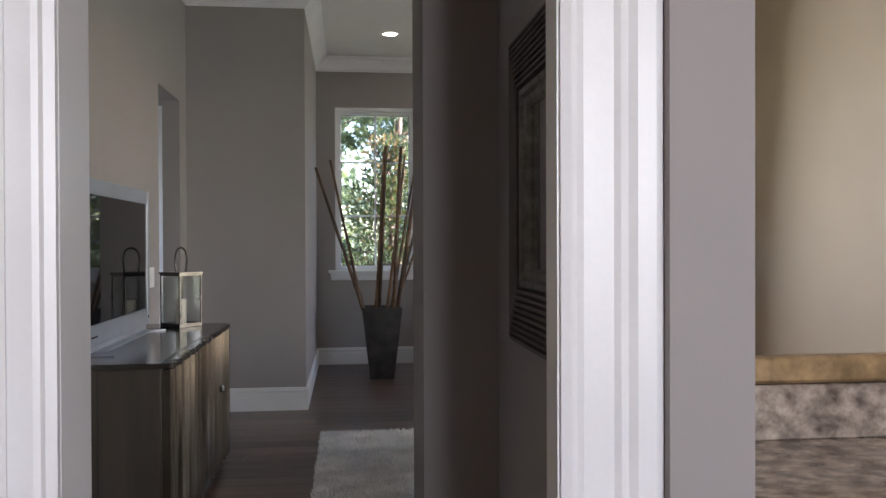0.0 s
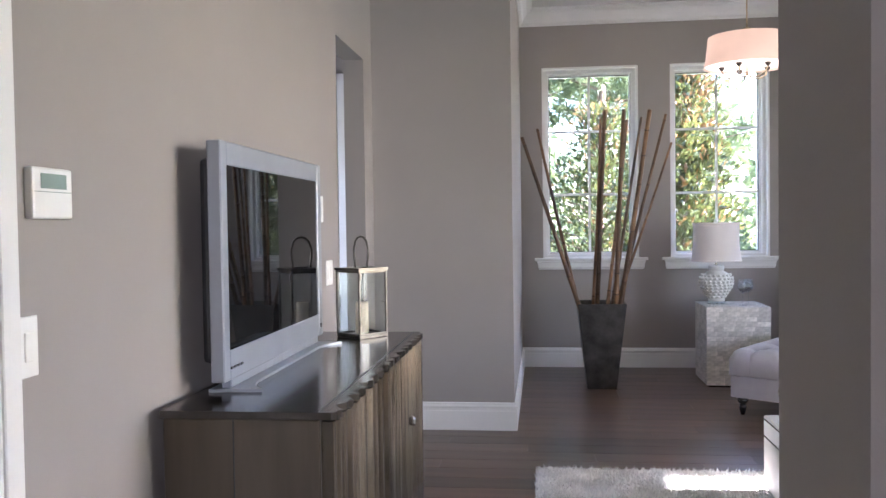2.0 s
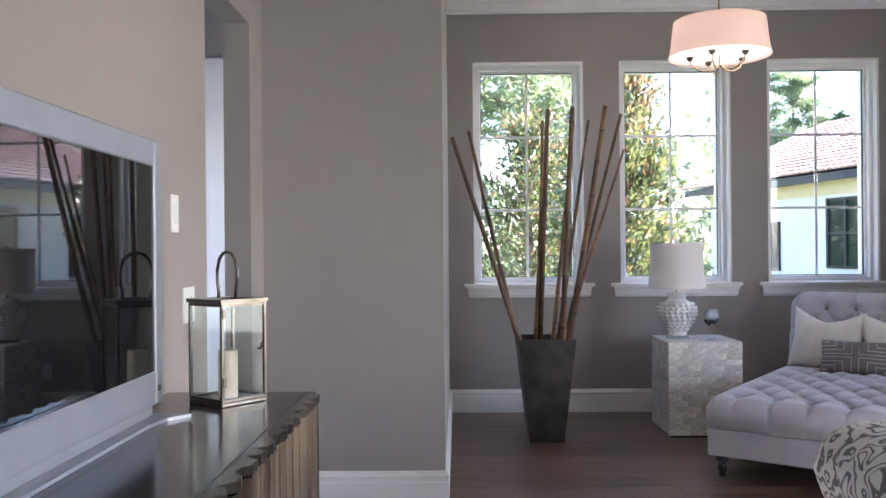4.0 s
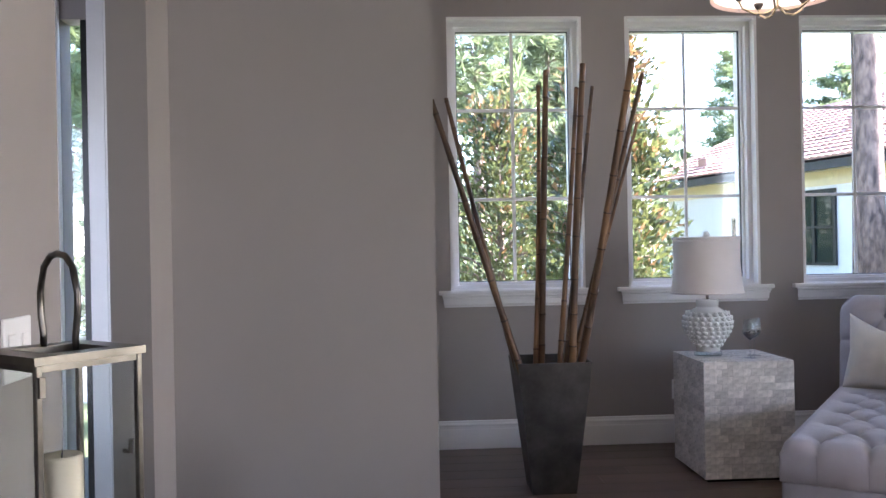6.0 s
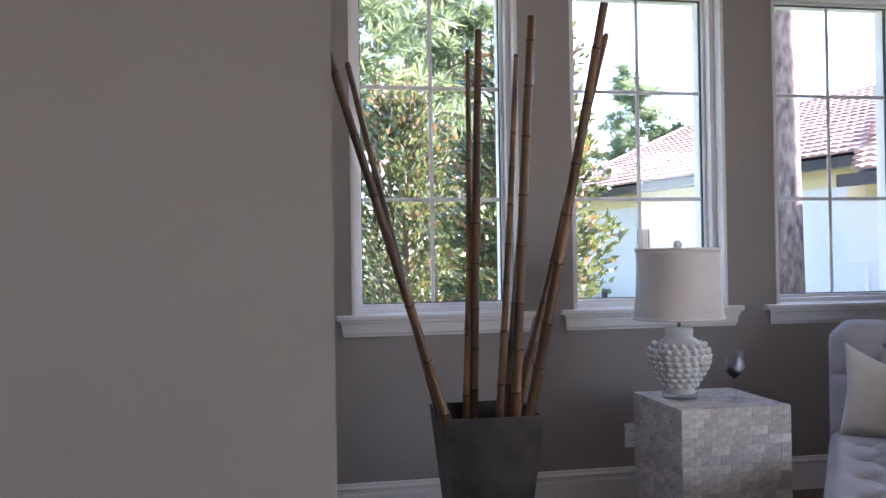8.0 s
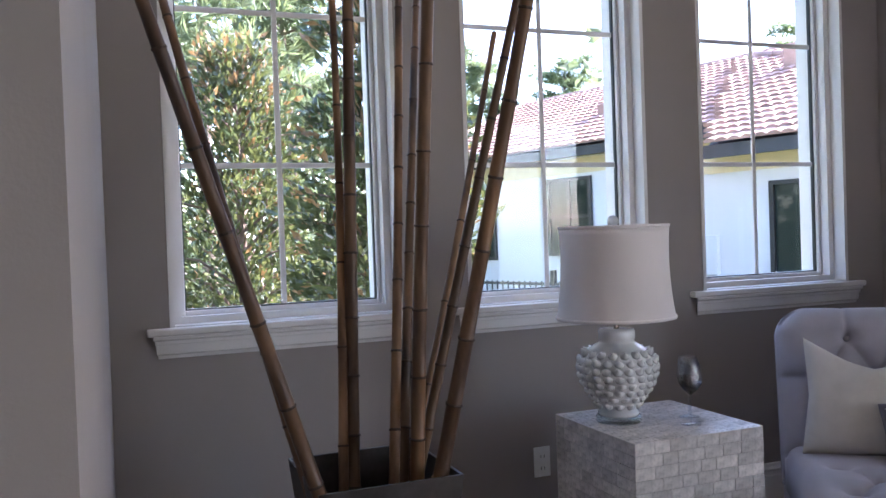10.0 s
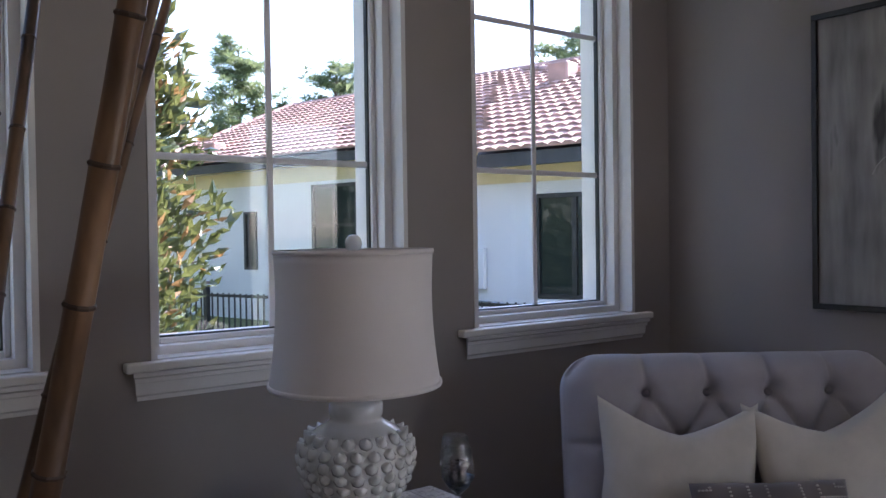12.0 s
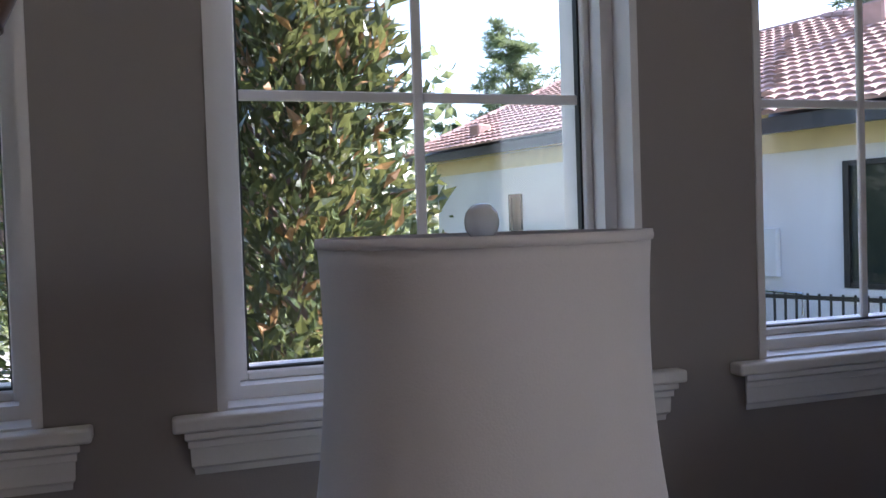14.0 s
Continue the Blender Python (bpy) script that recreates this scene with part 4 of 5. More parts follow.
mixv.inputs[1].default_value = 0.55
scl = nt.nodes.new("ShaderNodeMath")
scl.operation = "MULTIPLY_ADD"
nt.links.new(n1.outputs[0], scl.inputs[0])
scl.inputs[1].default_value, scl.inputs[2].default_value = 0.62, -0.20
nt.links.new(scl.outputs[0], mixv.inputs[2])
nt.links.new(mixv.outputs[0], cr.inputs[0])
nt.links.new(cr.outputs[0], p.inputs["Base Color"])
part("canvas", boxm(PX - 0.036, PX - 0.029, PY0 + 0.02, PY1 - 0.02, PZ0 + 0.02, PZ1 - 0.02), m, art, "grey black abstract canvas")
M_OCHRE = mat("ochre_paint", (0.50, 0.27, 0.04), 0.6, var=0.3, scale=30)
bm = bmesh.new()
arng = random.Random(8)
for k in range(26):
    yy, zz = 9.06 + arng.gauss(0, 0.035), 1.83 + arng.gauss(0, 0.07)
    box(bm, PX - 0.0368, PX - 0.0355, yy - arng.uniform(0.008, 0.03), yy + 0.01, zz - arng.uniform(0.006, 0.03), zz + 0.01)
part("ochre_strokes", bm, M_OCHRE, art, "ochre paint strokes")
arc = [(PX - 0.0365, 9.07 + 0.15 * math.cos(a), 1.56 + 0.13 * math.sin(a)) for a in [0.3 + k * 0.25 for k in range(13)]]
part("arc_stroke", tube(arc, 0.0025, 5), mat("pale_paint", (0.5, 0.49, 0.47), 0.6), art, "pale arc stroke")

# ---- drum chandelier ----
M_PEACH = glow("lit_fabric_shade", (1.0, 0.62, 0.42), 0.045, (0.62, 0.50, 0.43))
M_DIFF = glow("lit_diffuser", (1.0, 0.84, 0.62), 0.22)
M_BRASS = mat("champagne_brass", (0.62, 0.50, 0.34), 0.25, metal=1.0, var=0.1)
CHX, CHY, CHZ = 2.60, 8.62, 2.542
ch = thing("chandelier", "drum chandelier with a lit pleated fabric shade and brass arms", "chandelier", pose(CHX, CHY, CHZ))
part("shade", lathe([(0.315, 0.0), (0.300, 0.06), (0.282, 0.225), (0.279, 0.225), (0.297, 0.06), (0.312, 0.0), (0.315, 0.0)], 56), M_PEACH, ch, "lit peach fabric drum shade", smooth=True)
part("diffuser", lathe([(0, 0.012), (0.30, 0.016), (0.30, 0.020), (0, 0.018)], 40), M_DIFF, ch, "glowing white diffuser")
part("stem", lathe([(0.006, -0.06), (0.006, 0.225), (0.04, 0.232), (0.045, 0.25), (0.03, 0.262), (0.036, 0.275), (0.028, 0.29), (0.006, 0.295), (0.004, ZC - CHZ - 0.03), (0.06, ZC - CHZ - 0.025), (0.065, ZC - CHZ - 0.0005), (0, ZC - CHZ - 0.0005)], 24), M_BRASS, ch, smooth=True)
for k in range(5):
    a = 0.4 + k * 2 * math.pi / 5
    c, s = math.cos(a), math.sin(a)
    arm = part("arm", tube([(0, 0, -0.055), (0.05 * c, 0.05 * s, -0.085), (0.11 * c, 0.11 * s, -0.085), (0.165 * c, 0.165 * s, -0.055), (0.18 * c, 0.18 * s, -0.02), (0.18 * c, 0.18 * s, 0.01)], 0.0055, 8), M_BRASS, ch, smooth=True)
    part("cup", lathe([(0, -0.02), (0.010, -0.02), (0.022, -0.004), (0.024, 0.008), (0, 0.008)], 16, centre=(0.18 * c, 0.18 * s)), M_DARKFRAME, arm, smooth=True)
    part("crystal_drop", lathe([(0, -0.075), (0.008, -0.062), (0.005, -0.045), (0, -0.04)], 8, centre=(0.18 * c, 0.18 * s)), M_CRYSTAL, arm)

# ---- recessed ceiling lamp ----
can = thing("recessed_light", "round recessed ceiling light, lit", "ceiling light", pose(1.622, 9.01, ZC))
part("trim_ring", lathe([(0.062, -0.001), (0.085, -0.001), (0.088, -0.005), (0.080, -0.009), (0.062, -0.006), (0.062, -0.001)], 32), M_TRIM, can, smooth=True)
part("lens", lathe([(0, -0.003), (0.062, -0.003), (0.062, -0.0015), (0, -0.0015)], 32), glow("lit_lens", (1.0, 0.86, 0.66), 9.0), can, "glowing lens")

# ---- bed, seen from its foot ----
M_PAISLEY = bpy.data.materials.new("paisley_print")
M_PAISLEY.use_nodes = True
nt = M_PAISLEY.node_tree
p = nt.nodes["Principled BSDF"]
p.inputs["Roughness"].default_value = 0.85
tc = nt.nodes.new("ShaderNodeTexCoord")
warp, wave, cr = nt.nodes.new("ShaderNodeTexNoise"), nt.nodes.new("ShaderNodeTexVoronoi"), nt.nodes.new("ShaderNodeValToRGB")
warp.inputs["Scale"].default_value = 6
wave.inputs["Scale"].default_value = 9
addv = nt.nodes.new("ShaderNodeMix")
addv.data_type = "RGBA"
addv.inputs["Factor"].default_value = 0.25
sine = nt.nodes.new("ShaderNodeMath")
sine.operation = "SINE"
mulv = nt.nodes.new("ShaderNodeMath")
mulv.operation = "MULTIPLY"
mulv.inputs[1].default_value = 26.0
nt.links.new(tc.outputs["Object"], warp.inputs["Vector"])
nt.links.new(tc.outputs["Object"], addv.inputs["A"])
nt.links.new(warp.outputs["Color"], addv.inputs["B"])
nt.links.new(addv.outputs["Result"], wave.inputs["Vector"])
nt.links.new(wave.outputs["Distance"], mulv.inputs[0])
nt.links.new(mulv.outputs[0], sine.inputs[0])
nt.links.new(sine.outputs[0], cr.inputs[0])
cr.color_ramp.elements[0].color, cr.color_ramp.elements[1].color = (0.56, 0.52, 0.49, 1), (0.13, 0.11, 0.115, 1)
cr.color_ramp.elements[0].position, cr.color_ramp.elements[1].position = 0.15, 0.75
nt.links.new(cr.outputs[0], p.inputs["Base Color"])
BX0, BY0, BY1, BZ = 2.150, 4.25, 6.40, 0.404
bed = thing("bed", "bed with a white studded leather base and grey paisley comforter", "bed")
part("base", boxm(BX0, 4.30, BY0, BY1, 0.04, BZ, bevel=0.012, seg=2), M_NAIL, bed, "white studded leather base")
for fx, fy in ((BX0 + 0.08, BY0 + 0.08), (BX0 + 0.08, BY1 - 0.08), (4.2, BY0 + 0.08), (4.2, BY1 - 0.08)):
    part("foot", lathe([(0, 0.032), (0.035, 0.032), (0.035, 0.045), (0, 0.045)], 16, centre=(fx, fy)), M_EBONY, bed)
bm = bmesh.new()
for z in (0.30, 0.385):
    yy = BY1 - 1.2
    while yy < BY1 - 0.015:
        q = [bm.verts.new((BX0 - h, yy + dy, z + dz)) for h, dy, dz in ((0.0, -0.005, -0.005), (0.0, 0.005, -0.005), (0.0, 0.005, 0.005), (0.0, -0.005, 0.005), (0.0035, 0, 0))]
        for k in range(4):
            bm.faces.new((q[k], q[(k + 1) % 4], q[4]))
        yy += 0.014
part("studs", bm, M_CHROME, bed, "rows of small studs", kind="stuff")
bm = boxm(BX0 + 0.025, 4.28, BY0 + 0.02, BY1 - 0.02, BZ - 0.03, 0.725, bevel=0.17, seg=8)
part("comforter", bm, M_PAISLEY, bed, "grey and white paisley comforter", smooth=True)

# ---- shag rug ----
M_SHAG = mat("cream_shag_wool", (0.86, 0.835, 0.80), 0.95, var=0.1, scale=5, fine=200, bump=0.1, sheen=0.2, island=0.12)
rug = thing("rug", "cream shaggy wool rug on the dark floor", "rug")
RX0, RX1, RY0, RY1 = 1.005, 4.55, 4.05, 6.725
part("backing", boxm(RX0 + 0.012, RX1, RY0, RY1 - 0.012, 0.0006, 0.016), M_SHAG, rug)
nprng = np.random.default_rng(4)
n = 26000
px = RX0 + (1.35) * nprng.random(n)
py = RY0 + 0.6 + (RY1 - RY0 - 0.6) * nprng.random(n)
hh = 0.018 + 0.020 * nprng.random(n)
an = 2 * math.pi * nprng.random(n)
ln = 0.022 * nprng.random(n)
w = 0.007
verts = np.zeros((n, 4, 3))
for k in range(3):
    verts[:, k, 0] = px + w * np.cos(an + k * 2.0944)
    verts[:, k, 1] = py + w * np.sin(an + k * 2.0944)
    verts[:, k, 2] = 0.008
verts[:, 3, 0], verts[:, 3, 1], verts[:, 3, 2] = px + ln * np.cos(an * 3), py + ln * np.sin(an * 3), hh
base_i = np.arange(n)[:, None] * 4
faces = np.concatenate([base_i + np.array([0, 1, 3]), base_i + np.array([1, 2, 3]), base_i + np.array([2, 0, 3])])
me = bpy.data.meshes.new("pile")
me.from_pydata(verts.reshape(-1, 3).tolist(), [], faces.tolist())
part("shag", me, M_SHAG, rug, "long cream wool pile", kind="stuff")

# ---- bathroom vanity ----
M_GRANITE = mat("brown_cream_granite", (0.46, 0.385, 0.31), 0.16, var=0.42, scale=24, fine=110, bump=0.0, stretch=(0.9, 1.2, 1), colour2=(0.10, 0.075, 0.06), coat=0.3)
M_GOLD = mat("antique_gold_leaf", (0.42, 0.29, 0.15), 0.38, metal=0.7, var=0.2, scale=20, fine=90)
M_CABINET = mat("cream_cabinet_paint", (0.60, 0.55, 0.46), 0.4)
van = thing("vanity_cabinet", "cream bathroom vanity cabinet under a granite top", "vanity")
part("carcass", boxm(1.846, 3.9, 1.80, 2.388, 0.08, 0.912), M_CABINET, van)
part("plinth", boxm(1.866, 3.88, 1.86, 2.38, 0.0, 0.08), M_BLACKPL, van)
for k in range(4):
    d = part("door", boxm(1.852 + k * 0.49, 2.322 + k * 0.49, 1.782, 1.80, 0.12, 0.89, bevel=0.006), M_CABINET, van)
    part("handle", lathe([(0, 0.0), (0.008, 0), (0.014, 0.014), (0.010, 0.022), (0, 0.024)], 12), M_CHROME, d).matrix_local = pose(2.282 + k * 0.49, 1.782, 0.66, 90, 0, 0)
top = tagged(part("countertop", boxm(1.8425, 3.95, 1.77, 2.389, 0.9128, 0.95, bevel=0.006, seg=2), M_GRANITE), "polished brown and cream granite vanity top", "countertop")
tagged(part("backsplash", boxm(1.8430, 3.95, 2.366, 2.3915, 0.9506, 1.065, bevel=0.003), M_GRANITE), "brown granite backsplash strip behind the vanity", "backsplash")
vm = thing("vanity_mirror", "bathroom mirror in an antique gold frame", "mirror")
part("mirror_glass", boxm(1.860, 3.7, 2.380, 2.388, 1.122, 2.5), M_MIRROR, vm)
bm = bmesh.new()
box(bm, 1.8430, 3.75, 2.357, 2.391, 1.068, 1.124, bevel=0.008, seg=2)
part("frame_bar", bm, M_GOLD, vm)
part("frame_bar", boxm(1.8430, 1.858, 2.364, 2.391, 1.125, 2.5, bevel=0.004), M_TRIM, vm)

# ---- outside: ground, neighbouring house, trees ----
M_GRASS = mat("dry_lawn", (0.16, 0.17, 0.07), 0.95, var=0.3, scale=0.8, fine=30, bump=0.3, colour2=(0.10, 0.13, 0.045))
M_DRIVE = mat("pale_concrete", (0.52, 0.50, 0.47), 0.85, var=0.08, scale=1.5, fine=60)
M_STUCCO = mat("white_stucco", (0.80, 0.79, 0.78), 0.9, var=0.03, scale=1.2, fine=90, bump=0.15)
M_SOFFIT = mat("cream_soffit_stucco", (0.78, 0.67, 0.42), 0.85, var=0.04)
M_FASCIA = mat("dark_grey_fascia", (0.045, 0.047, 0.052), 0.5)
M_TILE = mat("terracotta_tile", (0.46, 0.285, 0.235), 0.7, var=0.15, scale=3, fine=40, bump=0.1, island=0.22)
M_BRONZE = mat("dark_bronze_frame", (0.018, 0.019, 0.020), 0.4)
M_NGLASS = mat("dark_window_glass", (0.02, 0.03, 0.025), 0.03, var=0.0, bump=0, spec=0.2)
M_BARK = mat("pine_bark", (0.27, 0.19, 0.15), 0.95, var=0.3, scale=13, fine=34, bump=0.9, stretch=(1, 1, 0.4), colour2=(0.06, 0.042, 0.036))
M_NEEDLE = mat("pine_needles", (0.12, 0.17, 0.09), 0.6, var=0.2, scale=1.5, fine=8, bump=0, island=0.4)
M_MAG = mat("magnolia_leaf", (0.062, 0.085, 0.036), 0.2, var=0.15, scale=2, fine=14, bump=0, island=0.5, coat=0.3)
M_MAGB = mat("magnolia_leaf_underside", (0.33, 0.18, 0.07), 0.5, var=0.2, scale=3, bump=0, island=0.35)
M_SHRUB = mat("woodland_leaf", (0.15, 0.185, 0.10), 0.7, var=0.25, scale=1.2, fine=6, bump=0, island=0.45)
M_FENCE = mat("black_iron", (0.012, 0.012, 0.013), 0.45)
leafy(M_NEEDLE, (0.22, 0.27, 0.12), 0.4)
leafy(M_MAG, (0.20, 0.22, 0.07), 0.22)
leafy(M_MAGB, (0.40, 0.24, 0.10), 0.25)
leafy(M_SHRUB, (0.26, 0.30, 0.13), 0.4)
GZ = -0.30
gm = bmesh.new()
gv = [gm.verts.new(p) for p in ((-900, -900, GZ), (900, -900, GZ), (900, 900, GZ), (-900, 900, GZ))]
gm.faces.new(gv)
part("ground", gm, M_GRASS, kind="structure")
part("road", boxm(-14, 0.9, 14.0, 40, GZ - 0.05, GZ + 0.02), M_DRIVE, kind="structure")


def tile_roof(name, parent, corner, along, up, nx, ny, clip=None):
    """Rows of barrel tiles from corner; along and up are vectors of one tile's pitch."""
    along, up = Vector(along), Vector(up)
    nrm = along.cross(up).normalized()
    if nrm.z < 0:
        nrm = -nrm
    verts, faces = [], []
    seg = 5
    for j in range(ny):
        for i in range(nx):
            if clip and not clip((i + 0.5) / nx, (j + 0.5) / ny):
                continue
            o = Vector(corner) + along * i + up * j
            b = len(verts)
            for row, lift, rr in ((-0.10, 0.045, 0.56), (1.0, 0.012, 0.46)):
                for k in range(seg + 1):
                    a = math.pi * k / seg
                    verts.append(o + along * (0.5 - rr * math.cos(a)) + up * row + nrm * (lift + 0.55 * along.length * rr * math.sin(a)))
            for k in range(seg):
                faces.append((b + k, b + k + 1, b + seg + 2 + k, b + seg + 1 + k))
            faces.append(tuple(range(b + seg, b - 1, -1)))
    me = bpy.data.meshes.new(name)
    me.from_pydata([tuple(v) for v in verts], [], faces)
    return part(name, me, M_TILE, parent, "weathered terracotta barrel tiles", kind="stuff")


def house_window(parent, x, y0, y1, z0, z1, panes, bars=0):
    """A dark framed window in a wall that faces -x."""
    w = part("window", boxm(x - 0.004, x + 0.02, y0, y1, z0, z1), M_NGLASS, parent, "dark glazed window")
    n = panes
    for k in range(n + 1):
        yy = y0 + (y1 - y0) * k / n
        part("window_frame", boxm(x - 0.05, x, yy - 0.035, yy + 0.035, z0 - 0.03, z1 + 0.03), M_BRONZE, w)
    for k in range(bars + 2):
        zz = z0 + (z1 - z0) * k / (bars + 1)
        part("window_frame", boxm(x - 0.045, x, y0 + 0.035, y1 - 0.035, zz - 0.03, zz + 0.03), M_BRONZE, w)


house = thing("house", "white stucco neighbouring house with terracotta tile roofs", "house", pose(8.90, 15.46, -0.13, 0, 0, 14) @ pose(-8.45, -15.6, 0))
PITCH = 0.42
# the far wing
part("wall", boxm(10.40, 20, 16.9, 26.95, GZ, 2.92), M_STUCCO, house)
part("frieze", boxm(10.38, 10.40, 17.3, 26.95, 2.60, 2.90), M_SOFFIT, house, "cream frieze band")
part("fascia", boxm(9.86, 9.93, 16.9, 27.45, 2.88, 3.05), M_FASCIA, house)
part("soffit", boxm(9.93, 20, 16.9, 27.4, 2.925, 2.96), M_SOFFIT, house)
tile_roof("roof_tiles", house, (9.84, 16.3, 3.06), (0, 0.20, 0), (0.27, 0, 0.27 * PITCH), 56, 18)
bm = bmesh.new()
bv = [bm.verts.new(p) for p in ((9.9, 27.4, 2.96), (14.6, 27.4, 4.98), (19.3, 27.4, 2.96), (9.9, 16.5, 2.96), (14.6, 16.5, 4.98), (19.3, 16.5, 2.96))]
for q in ((0, 1, 2), (3, 5, 4), (0, 3, 4, 1), (1, 4, 5, 2), (0, 2, 5, 3)):
    bm.faces.new([bv[i] for i in q])
part("roof_deck", bm, M_FASCIA, house)
bm = bmesh.new()
for k in range(32):
    q = Vector((14.62, 27.45 - 0.34 * k, 5.10))
    tube([q, q + Vector((0, -0.38, 0.012))], [0.085, 0.07], 8, bm)
for k in range(14):
    q = Vector((9.84 + 0.34 * k, 27.45, 3.13 + 0.34 * PITCH * k))
    tube([q, q + Vector((0.38, 0, 0.38 * PITCH))], [0.08, 0.065], 8, bm)
part("ridge_tiles", bm, M_TILE, house, "rounded ridge tiles", kind="stuff")
house_window(house, 10.38, 20.85, 22.02, 1.00, 2.50, 2, 1)
house_window(house, 10.38, 23.80, 24.12, 0.90, 2.04, 1)
for vy, vu in ((25.3, 2), (21.5, 6)):
    part("roof_vent", boxm(9.84 + 0.3 * vu, 10.19 + 0.3 * vu, vy, vy + 0.35, 3.09 + 0.3 * vu * PITCH, 3.38 + 0.3 * vu * PITCH, bevel=0.03), M_TILE, house, "small clay roof vent")
# the near wing
part("wall", boxm(9.05, 18, 9.5, 17.29, GZ, 2.50), M_STUCCO, house)
part("frieze", boxm(9.03, 9.05, 9.5, 17.29, 2.24, 2.50), M_SOFFIT, house, "cream frieze band")
part("fascia", boxm(8.47, 8.54, 9.0, 17.0, 2.42, 2.60), M_FASCIA, house)
part("soffit", boxm(8.54, 18, 9.0, 17.0, 2.505, 2.54), M_SOFFIT, house)


def near_slope(u, v):
    x, y = 8.45 + 5.4 * v, 8.9 + 11.0 * u
    return 16.7 - (12.3 - x) * 1.86 < y < 17.0 + 0.6 * (x - 9.0)


tile_roof("roof_tiles", house, (8.45, 8.9, 2.60), (0, 0.20, 0), (0.27, 0, 0.27 * PITCH), 55, 20, near_slope)
bm = bmesh.new()
bv = [bm.verts.new(p) for p in ((8.55, 9.3, 2.545), (8.55, 16.75, 2.545), (13.75, 19.75, 4.72), (18.0, 9.3, 2.545), (18.0, 19.75, 2.545))]
for q in ((0, 1, 2), (0, 2, 3), (2, 4, 3), (0, 3, 4, 1), (1, 4, 2)):
    bm.faces.new([bv[i] for i in q])
part("roof_deck", bm, M_FASCIA, house)
bm = bmesh.new()
for k in range(32):
    f, g = k / 32, (k + 1.1) / 32
    p0, p1 = Vector((8.45, 9.54, 2.66)), Vector((13.75, 19.40, 4.90))
    tube([p0.lerp(p1, f), p0.lerp(p1, g)], [0.085, 0.07], 8, bm)
part("hip_tiles", bm, M_TILE, house, "rounded hip ridge tiles", kind="stuff")
part("roof_vent", boxm(12.1, 12.5, 17.4, 17.8, 4.16, 4.55, bevel=0.03), M_TILE, house, "small clay roof vent")
house_window(house, 9.03, 13.75, 16.05, 0.69, 2.04, 4, 0)
part("window_sill", boxm(8.98, 9.045, 13.65, 16.15, 0.57, 0.65), M_STUCCO, house)
part("gas_pipe", tube([(9.0, 17.15, 0.25), (9.0, 17.15, 0.58), (9.0, 16.62, 0.56), (9.0, 16.62, 0.30)], 0.02, 6), M_CHROME, house, "grey gas pipe")
part("meter_box", boxm(8.95, 9.04, 16.93, 17.25, 0.75, 1.34, bevel=0.01), M_WHITEPL, house, "pale utility box")

fence = thing("fence", "black iron picket fence beside the house", "fence", pose(8.3, 14.0, 0, 0, 0, 112.6))
for z in (0.58, -0.1):
    part("rail", boxm(0, 7.2, -0.015, 0.015, z - 0.02, z + 0.02), M_FENCE, fence)
for k in range(66):
    u = 0.11 * k
    if k % 18 == 0:
        part("post", boxm(u - 0.035, u + 0.035, -0.035, 0.035, GZ, 0.78), M_FENCE, fence)
    else:
        part("picket", boxm(u - 0.009, u + 0.009, -0.009, 0.009, GZ + 0.08, 0.62), M_FENCE, fence)


def leaf_cloud(centres, normals, sizes, rng, aspect=0.42, fold=0.18):
    """Leaves as folded diamonds, one at each centre."""
    n = len(centres)
    a = rng.normal(size=(n, 3))
    d = normals + 0.75 * a / np.linalg.norm(a, axis=1)[:, None]
    d /= np.linalg.norm(d, axis=1)[:, None]
    b = rng.normal(size=(n, 3))
    s = np.cross(d, b)
    s /= np.linalg.norm(s, axis=1)[:, None]
    up = np.cross(s, d)
    L = sizes[:, None]
    p0, p3 = centres, centres + d * L - up * L * 0.12
    m1 = centres + d * L * 0.5 + up * L * fold * 0.5
    l1, r1 = m1 + s * L * aspect / 2 - up * L * fold * 0.35, m1 - s * L * aspect / 2 - up * L * fold * 0.35
    verts = np.stack([p0, l1, p3, r1, m1], 1).reshape(-1, 3)
    i = np.arange(n)[:, None] * 5
    faces = np.concatenate([i + np.array([0, 4, 1]), i + np.array([1, 4, 2]), i + np.array([0, 3, 4]), i + np.array([3, 2, 4])])
    return verts, faces


def cloud_part(name, verts, faces, material, parent, label="", kind=""):
    me = bpy.data.meshes.new(name)
    me.from_pydata(verts.tolist(), [], faces.tolist())
    return part(name, me, material, parent, label, kind=kind)


